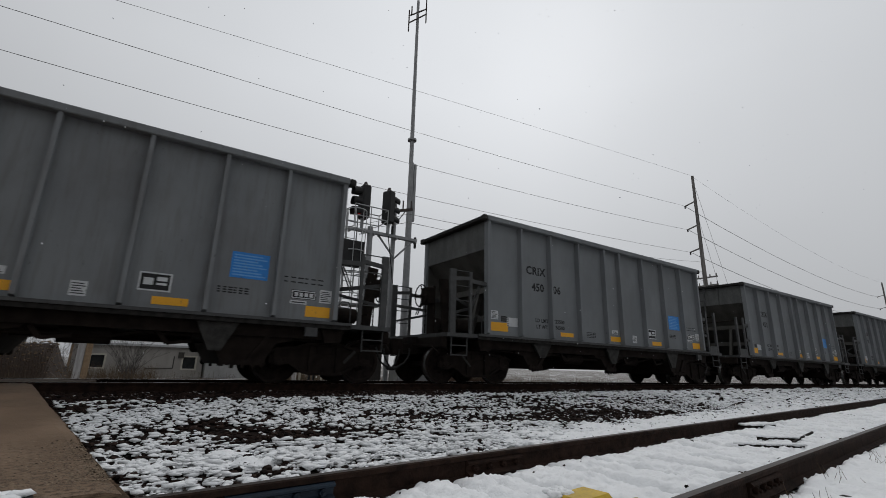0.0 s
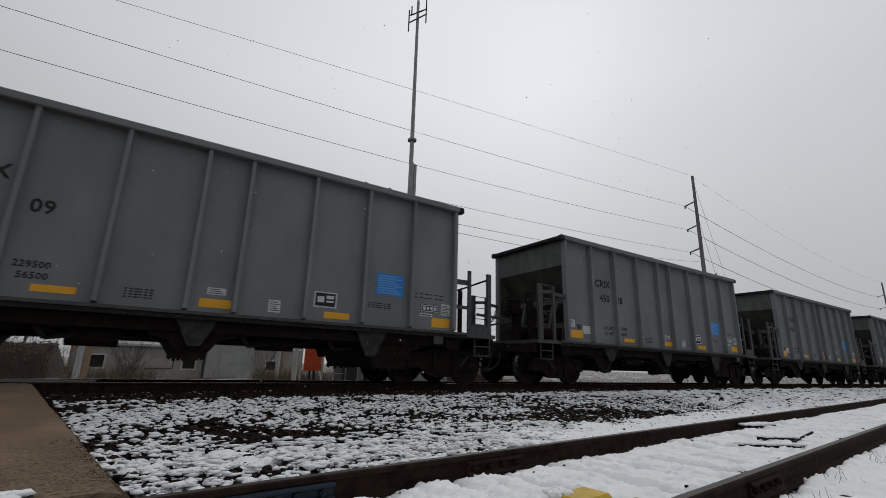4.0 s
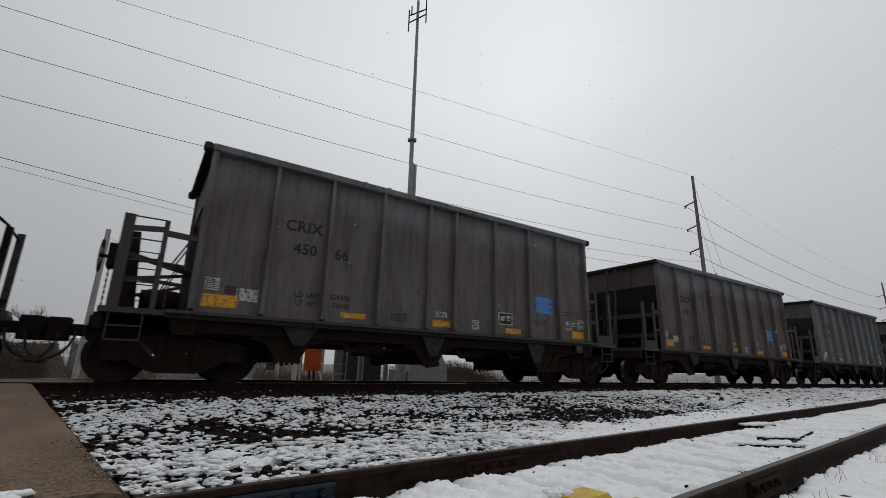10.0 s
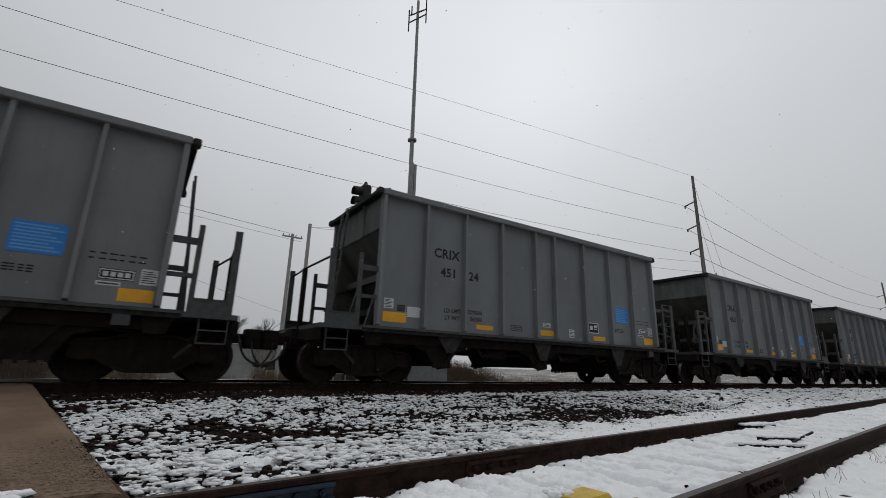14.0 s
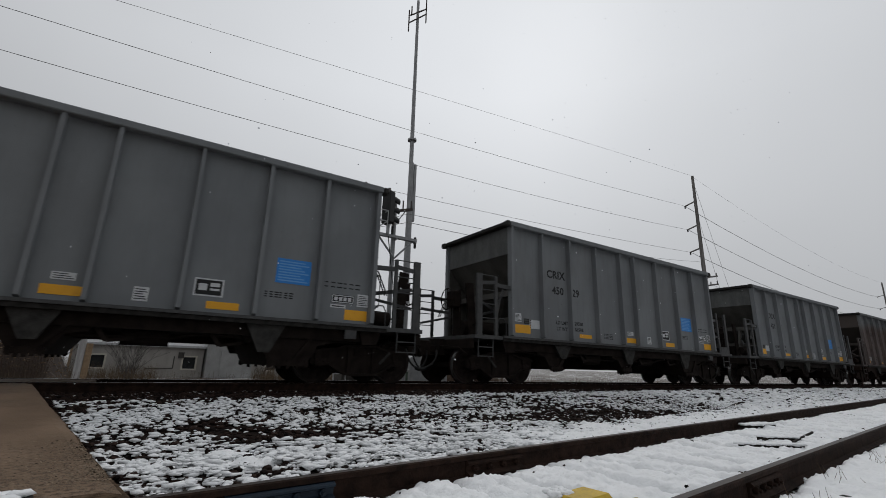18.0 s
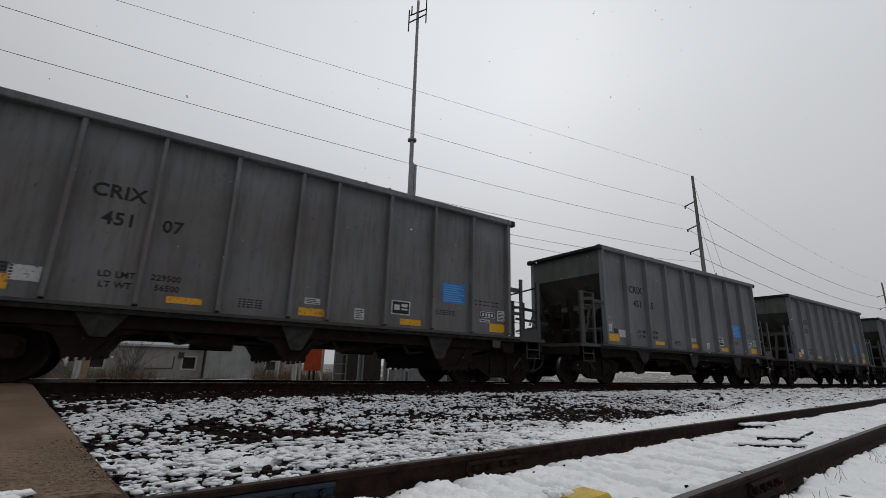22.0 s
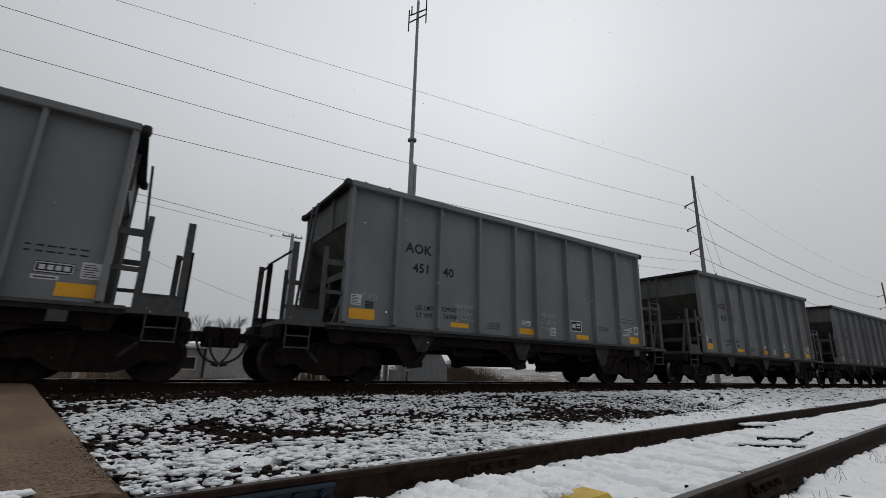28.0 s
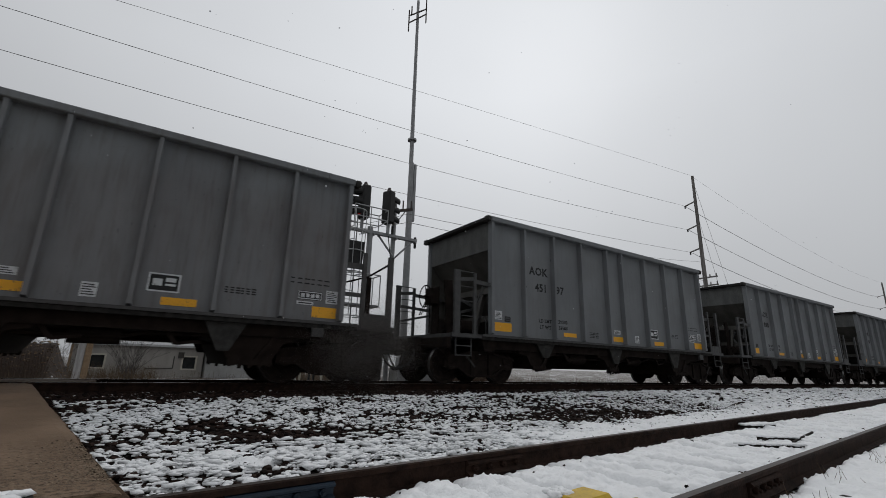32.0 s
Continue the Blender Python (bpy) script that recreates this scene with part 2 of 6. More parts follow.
def gritty(name, dark, light, pit):
    """Worn concrete: broad stains, sandy aggregate, small pits and fine hair cracks."""
    m, n, l, p = nodes_of(name)
    broad = noisy(n, l, 1.3, 5)
    sand = noisy(n, l, 30.0, 4, rough=0.8)
    v = n.new("ShaderNodeTexVoronoi")
    v.inputs["Scale"].default_value = 34.0
    tc = n.new("ShaderNodeTexCoord")
    l.new(tc.outputs["Object"], v.inputs["Vector"])
    tone = mixed(n, l, step_of(n, l, broad, 0.3, 0.7), dark, light)
    sep = n.new("ShaderNodeSeparateXYZ")
    l.new(tc.outputs["Object"], sep.inputs["Vector"])
    worn = step_of(n, l, calc(n, l, "ADD", sep.outputs["Y"], calc(n, l, "MULTIPLY", broad, 1.4)), 5.6, 3.9)
    tone = mixed(n, l, calc(n, l, "MULTIPLY", step_of(n, l, sand, 0.46, 0.56), calc(n, l, "MULTIPLY_ADD", worn, 0.75, 0.12)), tone, pit)
    tone = mixed(n, l, calc(n, l, "MULTIPLY", step_of(n, l, noisy(n, l, 60.0, 2, shift=None), 0.54, 0.66), calc(n, l, "MULTIPLY_ADD", worn, 0.5, 0.1)), tone, (0.29, 0.23, 0.165))
    stone = step_of(n, l, v.outputs["Distance"], 0.28, 0.16)
    tone = mixed(n, l, calc(n, l, "MULTIPLY", stone, 0.35), tone, (0.235, 0.19, 0.145))
    l.new(tone, p.inputs["Base Color"])
    l.new(calc(n, l, "MULTIPLY_ADD", broad, 0.3, 0.5), p.inputs["Roughness"])
    p.inputs["Specular IOR Level"].default_value = 0.08
    bumped(n, l, p, calc(n, l, "ADD", sand, calc(n, l, "MULTIPLY", stone, 0.3)), 0.9, 0.012)
    return m


M_CONCRETE = gritty("wet_crossing_concrete", (0.162, 0.110, 0.074), (0.252, 0.178, 0.124), (0.064, 0.043, 0.029))
M_ASPHALT = plain("gritty_crossing_edge", (0.075, 0.054, 0.036), (0.19, 0.142, 0.096), 0.8, 0.0, 14, 75, 0.8, spec=0.1)
M_GRIT, gn, gl, gp = nodes_of("loose_grit")
g_geo = gn.new("ShaderNodeNewGeometry")
gl.new(mixed(gn, gl, g_geo.outputs["Random Per Island"], (0.035, 0.025, 0.018), (0.30, 0.235, 0.17)), gp.inputs["Base Color"])
gp.inputs["Roughness"].default_value = 0.85
gp.inputs["Specular IOR Level"].default_value = 0.1
M_CRUMBLE = plain("crumbling_brown_edge", (0.035, 0.022, 0.014), (0.12, 0.082, 0.052), 0.9, 0.0, 22, 90, 0.9, spec=0.08)
M_JOINT = plain("blue_joint_bar", (0.005, 0.012, 0.022), (0.014, 0.030, 0.050), 0.6, 0.1, 8, 60)
M_YPAINT = plain("chipped_yellow_paint", (0.42, 0.27, 0.02), (0.62, 0.42, 0.03), 0.6, 0.0, 10, 70)
M_POLE = plain("weathered_pole", (0.13, 0.122, 0.116), (0.25, 0.237, 0.225), 0.85, 0.0, 5, 50, 0.4, (1, 1, 0.1))
M_PALEPOLE = plain("silvered_pale_wood", (0.30, 0.29, 0.285), (0.46, 0.45, 0.44), 0.85, 0.0, 5, 50, 0.4, (1, 1, 0.1))
M_MAST = plain("galvanised_mast", (0.24, 0.245, 0.25), (0.34, 0.345, 0.35), 0.5, 0.1, 4, 50)
M_WIRE = plain("aluminium_wire", (0.10, 0.10, 0.104), (0.17, 0.17, 0.175), 0.4)
M_SIGNAL = plain("matt_black_signal", (0.010, 0.010, 0.010), (0.020, 0.020, 0.020), 0.6)
M_RED = bpy.data.materials.new("red_signal_lens")
M_RED.use_nodes = True
M_RED.node_tree.nodes["Principled BSDF"].inputs["Base Color"].default_value = (0.25, 0.01, 0.01, 1)
M_RED.node_tree.nodes["Principled BSDF"].inputs["Roughness"].default_value = 0.2
M_RED.node_tree.nodes["Principled BSDF"].inputs["Emission Color"].default_value = (1.0, 0.03, 0.04, 1)
M_RED.node_tree.nodes["Principled BSDF"].inputs["Emission Strength"].default_value = 0.10
M_CAGE = plain("galvanised_cage", (0.33, 0.335, 0.34), (0.46, 0.465, 0.47), 0.55, 0.0)
M_SIDING = plain("beige_wall_panel", (0.25, 0.235, 0.214), (0.345, 0.327, 0.302), 0.8, 0.0, 1.2, 30, 0.2, (1, 1, 0.3))
M_SHED = plain("pale_grey_metal_wall", (0.255, 0.255, 0.248), (0.345, 0.345, 0.338), 0.6, 0.0, 1.2, 30)
M_TRIM = plain("cream_trim", (0.42, 0.39, 0.32), (0.55, 0.52, 0.45), 0.7)
M_TAN = plain("tan_wood_post", (0.22, 0.15, 0.09), (0.34, 0.24, 0.15), 0.8)
M_GLASS = plain("dark_window_glass", (0.016, 0.017, 0.018), (0.030, 0.031, 0.032), 0.2, 0.0, 2, 20, 0.02, spec=0.2)
M_ORANGE = plain("orange_red_sign", (0.52, 0.07, 0.02), (0.68, 0.11, 0.03), 0.5)
M_CABINET = plain("dark_brown_cabinet", (0.028, 0.024, 0.021), (0.050, 0.044, 0.038), 0.6)
M_WEED = plain("dead_weed", (0.06, 0.042, 0.025), (0.15, 0.105, 0.065), 0.9)
M_LEAF, ln, ll, lp = nodes_of("dead_leaf")
l_geo = ln.new("ShaderNodeNewGeometry")
ll.new(mixed(ln, ll, l_geo.outputs["Random Per Island"], (0.020, 0.014, 0.010), (0.24, 0.155, 0.085)), lp.inputs["Base Color"])
lp.inputs["Roughness"].default_value = 0.9
M_BROWNWEED = plain("reddish_dead_weed", (0.085, 0.055, 0.038), (0.19, 0.135, 0.10), 0.9)
M_BRUSH = plain("dark_brush_stem", (0.026, 0.017, 0.012), (0.070, 0.046, 0.032), 0.9)
M_TWIG = plain("bare_twig", (0.045, 0.040, 0.037), (0.10, 0.09, 0.085), 0.9)
M_FLAKE = plain("snowflake", (0.82, 0.84, 0.87), (0.90, 0.91, 0.93), 0.8)
fn, fl = M_FLAKE.node_tree.nodes, M_FLAKE.node_tree.links
f_thin = fn.new("ShaderNodeBsdfTranslucent")
f_thin.inputs["Color"].default_value = (0.9, 0.91, 0.93, 1)
f_mix = fn.new("ShaderNodeMixShader")
f_mix.inputs["Fac"].default_value = 0.75
fl.new(fn["Principled BSDF"].outputs["BSDF"], f_mix.inputs[1])
fl.new(f_thin.outputs["BSDF"], f_mix.inputs[2])
fl.new(f_mix.outputs["Shader"], fn["Material Output"].inputs["Surface"])


# ---- mesh tools ----
def box(bm, x0, x1, y0, y1, z0, z1, mi=0):
    vs = [bm.verts.new((x, y, z)) for z in (z0, z1) for x, y in ((x0, y0), (x1, y0), (x1, y1), (x0, y1))]
    for f in ((3, 2, 1, 0), (4, 5, 6, 7), (0, 1, 5, 4), (1, 2, 6, 5), (2, 3, 7, 6), (3, 0, 4, 7)):
        bm.faces.new([vs[i] for i in f]).material_index = mi
    return vs


def rod(bm, a, b, r, n=8, mi=0, r2=None):
    """A round bar from a to b."""
    a, b = Vector(a), Vector(b)
    q = (b - a).to_track_quat("Z", "Y").to_matrix()
    rings = []
    for c, rr in ((a, r), (b, r if r2 is None else r2)):
        rings.append([bm.verts.new(c + q @ Vector((rr * math.cos(t), rr * math.sin(t), 0))) for t in (2 * math.pi * i / n for i in range(n))])
    for i in range(n):
        j = (i + 1) % n
        bm.faces.new((rings[0][i], rings[0][j], rings[1][j], rings[1][i])).material_index = mi
    bm.faces.new(rings[0][::-1]).material_index = mi
    bm.faces.new(rings[1]).material_index = mi


def bar(bm, a, b, w, h, mi=0, up=(0, 0, 1)):
    """A flat bar from a to b, w across and h along up."""
    a, b, up = Vector(a), Vector(b), Vector(up)
    d = (b - a).normalized()
    s = d.cross(up).normalized() * (w / 2)
    u = s.cross(d).normalized() * (h / 2)
    vs = [bm.verts.new(p + k * s + m * u) for p in (a, b) for k, m in ((-1, -1), (1, -1), (1, 1), (-1, 1))]
    for f in ((3, 2, 1, 0), (4, 5, 6, 7), (0, 1, 5, 4), (1, 2, 6, 5), (2, 3, 7, 6), (3, 0, 4, 7)):
        bm.faces.new([vs[i] for i in f]).material_index = mi


def prism(bm, pts, y0, y1, mi=0):
    """A polygon in x and z, given anticlockwise as seen from -y, pushed from y0 to y1."""
    a = [bm.verts.new((x, y0, z)) for x, z in pts]
    b = [bm.verts.new((x, y1, z)) for x, z in pts]
    bm.faces.new(a).material_index = mi
    bm.faces.new(b[::-1]).material_index = mi
    for i in range(len(pts)):
        j = (i + 1) % len(pts)
        bm.faces.new((a[j], a[i], b[i], b[j])).material_index = mi


def lathe(bm, profile, n=24, mi=0, axis="y"):
    """A profile of (along, radius) turned about the y or z axis."""
    rings = []
    for s, r in profile:
        ring = []
        for i in range(n):
            t = 2 * math.pi * i / n
            ring.append(bm.verts.new((r * math.cos(t), s, r * math.sin(t)) if axis == "y" else (r * math.cos(t), r * math.sin(t), s)))
        rings.append(ring)
    for a, b in zip(rings, rings[1:]):
        for i in range(n):
            j = (i + 1) % n
            bm.faces.new((a[i], a[j], b[j], b[i])).material_index = mi
    bm.faces.new(rings[0][::-1]).material_index = mi
    bm.faces.new(rings[-1]).material_index = mi


def tube(bm, pts, r, n=6, mi=0):
    for a, b in zip(pts, pts[1:]):
        rod(bm, a, b, r, n, mi)


def bevelled(bm, width):
    bmesh.ops.bevel(bm, geom=list(bm.edges), offset=width, segments=1, affect="EDGES", clamp_overlap=True)


def mesh_of(name, bm, *mats, smooth=False):
    bmesh.ops.recalc_face_normals(bm, faces=bm.faces)
    me = bpy.data.meshes.new(name)
    bm.to_mesh(me)
    bm.free()
    for m in mats:
        me.materials.append(m)
    if smooth:
        me.polygons.foreach_set("use_smooth", [True] * len(me.polygons))
    return me


def part(name, bm, material, parent, label=""):
    """One mesh under a thing or a part. bm may be a bmesh or a ready mesh; material one or several."""
    mats = material if isinstance(material, (list, tuple)) else [material]
    me = bm if isinstance(bm, bpy.types.Mesh) else mesh_of(name, bm, *mats)
    ob = new(name, me)
    ob.parent = parent
    if label:
        tagged(ob, label)
    return ob


def thing(name, label, category, at=(0, 0, 0), group="", kind=""):
    ob = new(name)
    ob.empty_display_size = 0.3
    ob.location = at
    return tagged(ob, label, category, group, kind)


def lone(name, bm, material, label, category, kind="", group=""):
    mats = material if isinstance(material, (list, tuple)) else [material]
    me = bm if isinstance(bm, bpy.types.Mesh) else mesh_of(name, bm, *mats)
    return tagged(new(name, me), label, category, group, kind)


WORDS = {}


def word_mesh(text, height, material):
    """Flat lettering that faces -y, its lower left corner at the origin."""
    key = (text, height, material.name)
    if key not in WORDS:
        cu = bpy.data.curves.new("lettering", "FONT")
        cu.body = text
        cu.size = height / 0.70
        cu.offset = height * 0.040
        cu.space_character = 1.05
        cu.extrude = 0.0015
        cu.resolution_u = 2
        ob = bpy.data.objects.new("lettering", cu)
        scene.collection.objects.link(ob)
        bpy.context.view_layer.update()
        me = bpy.data.meshes.new_from_object(ob.evaluated_get(bpy.context.evaluated_depsgraph_get()))
        bpy.data.objects.remove(ob)
        me.transform(pose(0, 0, 0, 90, 0, 0))
        me.materials.clear()
        me.materials.append(material)
        WORDS[key] = me
    return WORDS[key]


# ---- the main track and the siding ----
TRACK_Y = 10.33          # centre of the main track; its rail heads are at z = 0
CAR = 14.40              # a car over its couplers
SIDE_DIR = Vector((math.cos(radians(5.8)), math.sin(radians(5.8)), 0))
SIDE_NORMAL = Vector((-SIDE_DIR.y, SIDE_DIR.x, 0))
SIDE_AT = Vector((2.48, 2.24, -0.245))   # a point on the siding's centre line, at the rail head


def siding(s, o, z=0.0):
    """A point s along the siding, o to its far side and z over its rail head."""
    p = SIDE_AT + SIDE_DIR * s + SIDE_NORMAL * o
    return Vector((p.x, p.y, SIDE_AT.z + z))


def rail_mesh(name, length, top, step=12.0):
    """A rail along x from 0 to length, head at z = 0."""
    prof = [(-0.070, -0.172), (0.070, -0.172), (0.070, -0.160), (0.012, -0.140), (0.009, -0.045), (0.034, -0.036), (0.036, -0.008),
            (0.026, 0.0), (-0.026, 0.0), (-0.036, -0.008), (-0.034, -0.036), (-0.009, -0.045), (-0.012, -0.140), (-0.070, -0.160)]
    bm = bmesh.new()
    n = max(1, int(length / step))
    rings = [[bm.verts.new((length * i / n, y, z)) for y, z in prof] for i in range(n + 1)]
    for a, b in zip(rings, rings[1:]):
        for i in range(len(prof)):
            j = (i + 1) % len(prof)
            bm.faces.new((a[i], a[j], b[j], b[i])).material_index = 1 if i == 7 else 0
    bm.faces.new(rings[0])
    bm.faces.new(rings[-1][::-1])
    return mesh_of(name, bm, M_RAIL, top)


main_track = thing("main_track", "rusty main line rails on dark ties in snowy ballast", "railway track", (0, TRACK_Y, 0), kind="structure")
long_rail = rail_mesh("rail", 420.0, M_RAILTOP)
for side in (-0.7525, 0.7525):
    r = part("rail", long_rail, None, main_track)
    r.location = (-90, side, 0)
tie_bm = bmesh.new()
box(tie_bm, -0.115, 0.115, -1.30, 1.30, -0.36, -0.185)
bevelled(tie_bm, 0.012)
tie_me = mesh_of("tie", tie_bm, M_TIE)
for i in range(150):
    r = part("tie", tie_me, None, main_track)
    r.location = (-12 + i * 0.53 + 0.02 * math.sin(i * 2.1), 0.03 * math.sin(i * 1.3), 0.01 * math.sin(i * 3.7))
plate_bm = bmesh.new()
for side in (-0.7525, 0.7525):
    for i in range(90):
        x = -4 + i * 0.53
        box(plate_bm, x - 0.09, x + 0.09, side - 0.17, side + 0.17, -0.187, -0.170)
        for dy in (-0.10, 0.10):
            box(plate_bm, x - 0.05, x - 0.025, side + dy - 0.015, side + dy + 0.015, -0.17, -0.135)
            box(plate_bm, x + 0.025, x + 0.05, side + dy - 0.015, side + dy + 0.015, -0.17, -0.135)
tagged(part("tie_plates", plate_bm, M_RAIL, main_track), kind="stuff")

side_track = thing("siding_track", "rusty siding rails with ties buried in fresh snow", "railway track", kind="structure")
side_track.matrix_basis = Matrix.Translation(SIDE_AT) @ pose(0, 0, 0, 0, 0, 5.8)
short_rail = rail_mesh("rail", 160.0, M_RUSTTOP)
for o in (-0.7525, 0.7525):
    r = part("rail", short_rail, None, side_track)
    r.location = (-22, o, 0)
for i in range(90):
    r = part("tie", tie_me, None, side_track)
    r.location = (-6 + i * 0.53 + 0.03 * math.sin(i * 1.9), 0.04 * math.sin(i * 1.1), -0.0)
    r.rotation_euler.z = radians(1.5 * math.sin(i * 2.7))

# a bolted joint bar, painted blue, on the far siding rail, and a second plain joint further on
def joint_bar(x0, x1, o, mat, label):
    bm = bmesh.new()
    section = [(-0.010, -0.040), (-0.036, -0.044), (-0.052, -0.056), (-0.050, -0.068), (-0.026, -0.078), (-0.024, -0.112), (-0.050, -0.124), (-0.072, -0.142), (-0.072, -0.150), (-0.010, -0.140)]
    ends = [[bm.verts.new((x, o + y, z)) for y, z in section] for x in (x0, x1)]
    for i in range(len(section)):
        k = (i + 1) % len(section)
        bm.faces.new((ends[0][i], ends[0][k], ends[1][k], ends[1][i]))
    bm.faces.new(ends[0])
    bm.faces.new(ends[1][::-1])
    ob = part("joint_bar", bm, mat, side_track, label)
    for k in range(4):
        nb = bmesh.new()
        x = x0 + (x1 - x0) * (0.12 + 0.25 * k)
        rod(nb, (x, o - 0.056, -0.095), (x, o - 0.024, -0.095), 0.024, 4 if k % 2 else 6)
        rod(nb, (x, o - 0.078, -0.095), (x, o - 0.056, -0.095), 0.011, 8)
        part("bolt", nb, mat, ob)


joint_bar(-1.91, -1.29, 0.7525, M_JOINT, "blue-painted bolted joint bar")
joint_bar(-0.20, 0.42, 0.7525, M_RAIL, "rusty bolted joint bar")
joint_bar(0.95, 1.55, -0.7525, M_RAIL, "rusty bolted joint bar")

# ---- the ground: one sheet to the horizon, lower behind the main line ----
def ground_z(x, y):
    pts = ((-900, -0.55), (-4, -0.47), (1.0, -0.45), (4.4, -0.43), (5.6, -0.40), (7.7, -0.215), (8.8, -0.185), (12.1, -0.185),
           (13.4, -0.50), (18, -1.0), (60, -1.15), (2500, -2.5))
    for (a, za), (b, zb) in zip(pts, pts[1:]):
        if y <= b:
            return za + (zb - za) * (y - a) / (b - a)
    return pts[-1][1]


bm = bmesh.new()
gx = [-1500, -500, -200, -80, -40] + [-20 + 2 * i for i in range(46)] + [80, 110, 150, 220, 400, 800, 2500]
gy = [-900, -200, -50, -15, -4] + [-2 + 0.5 * i for i in range(41)] + [20, 24, 30, 40, 60, 100, 200, 500, 1200, 2500]
grid = [[bm.verts.new((x, y, ground_z(x, y))) for x in gx] for y in gy]
for j in range(len(gy) - 1):
    for i in range(len(gx) - 1):
        f = bm.faces.new((grid[j][i], grid[j][i + 1], grid[j + 1][i + 1], grid[j + 1][i]))
        f.material_index = 1 if 3.9 < gy[j] < 14 else 0
ground = lone("ground", bm, (M_FIELD, M_BED), "snow-dusted open ground with a stony railway bed", "ground", "structure")

rng = np.random.default_rng(7)


def ico_points():
    t = (1 + 5 ** 0.5) / 2
    v = np.array([(-1, t, 0), (1, t, 0), (-1, -t, 0), (1, -t, 0), (0, -1, t), (0, 1, t), (0, -1, -t), (0, 1, -t), (t, 0, -1), (t, 0, 1), (-t, 0, -1), (-t, 0, 1)], float)
    f = np.array([(0, 11, 5), (0, 5, 1), (0, 1, 7), (0, 7, 10), (0, 10, 11), (1, 5, 9), (5, 11, 4), (11, 10, 2), (10, 7, 6), (7, 1, 8),
                  (3, 9, 4), (3, 4, 2), (3, 2, 6), (3, 6, 8), (3, 8, 9), (4, 9, 5), (2, 4, 11), (6, 2, 10), (8, 6, 7), (9, 8, 1)])
    return v / np.linalg.norm(v[0]), f


ICO_V, ICO_F = ico_points()


def scatter(name, centres, sizes, squash, mat, smooth=False, rough=0.30, long=1.0):
    """One mesh of many little lumps."""
    n = len(centres)
    jit = 1 + rough * (rng.random((n, 12, 1)) - 0.5)
    stretch = np.stack([0.8 + 0.5 * rng.random(n), 0.8 + 0.5 * rng.random(n), squash * (0.8 + 0.4 * rng.random(n))], 1)[:, None, :]
    stretch[..., 0] *= long
    ang = rng.random(n) * 6.283 if long == 1.0 else (rng.random(n) - 0.5) * 1.4
    c, s = np.cos(ang)[:, None], np.sin(ang)[:, None]
    v = ICO_V[None] * jit * stretch * sizes[:, None, None]
    v = np.stack([v[..., 0] * c - v[..., 1] * s, v[..., 0] * s + v[..., 1] * c, v[..., 2]], -1) + centres[:, None, :]
    f = (ICO_F[None] + 12 * np.arange(n)[:, None, None]).reshape(-1, 3)
    me = bpy.data.meshes.new(name)
    me.vertices.add(n * 12)
    me.vertices.foreach_set("co", v.reshape(-1).astype(np.float32))
    me.loops.add(f.size)
    me.loops.foreach_set("vertex_index", f.reshape(-1).astype(np.int32))
    me.polygons.add(len(f))
    me.polygons.foreach_set("loop_start", np.arange(0, f.size, 3, dtype=np.int32))
    me.polygons.foreach_set("use_smooth", [smooth] * len(f))
    me.update(calc_edges=True)
    me.materials.append(mat)
    return me


def slab_edge_x(y):
    return 0.11 - 1.30 * (y - 3.05) / 6.3


def near_siding(x, y):
    return (x - SIDE_AT.x) * SIDE_NORMAL.x + (y - SIDE_AT.y) * SIDE_NORMAL.y


def ballast(name, n, x0, x1, y0, y1, smin, smax):
    x = x0 + (x1 - x0) * rng.random(n)
    y = y0 + (y1 - y0) * rng.random(n)
    d = near_siding(x, y)
    keep = (x > slab_edge_x(y) + 0.05) & ((d > 1.40 + 0.25 * np.sin(x * 1.7) * np.sin(x * 0.6 + 1)) | ((x < 4.0) & (d > 0.90)))
    x, y = x[keep], y[keep]
    z = np.array([ground_z(0, v) for v in y]) + 0.03 * rng.random(len(x))
    size = smin + (smax - smin) * rng.random(len(x)) ** 1.6
    return scatter(name, np.stack([x, y, z], 1), size, 0.72, M_STONE)


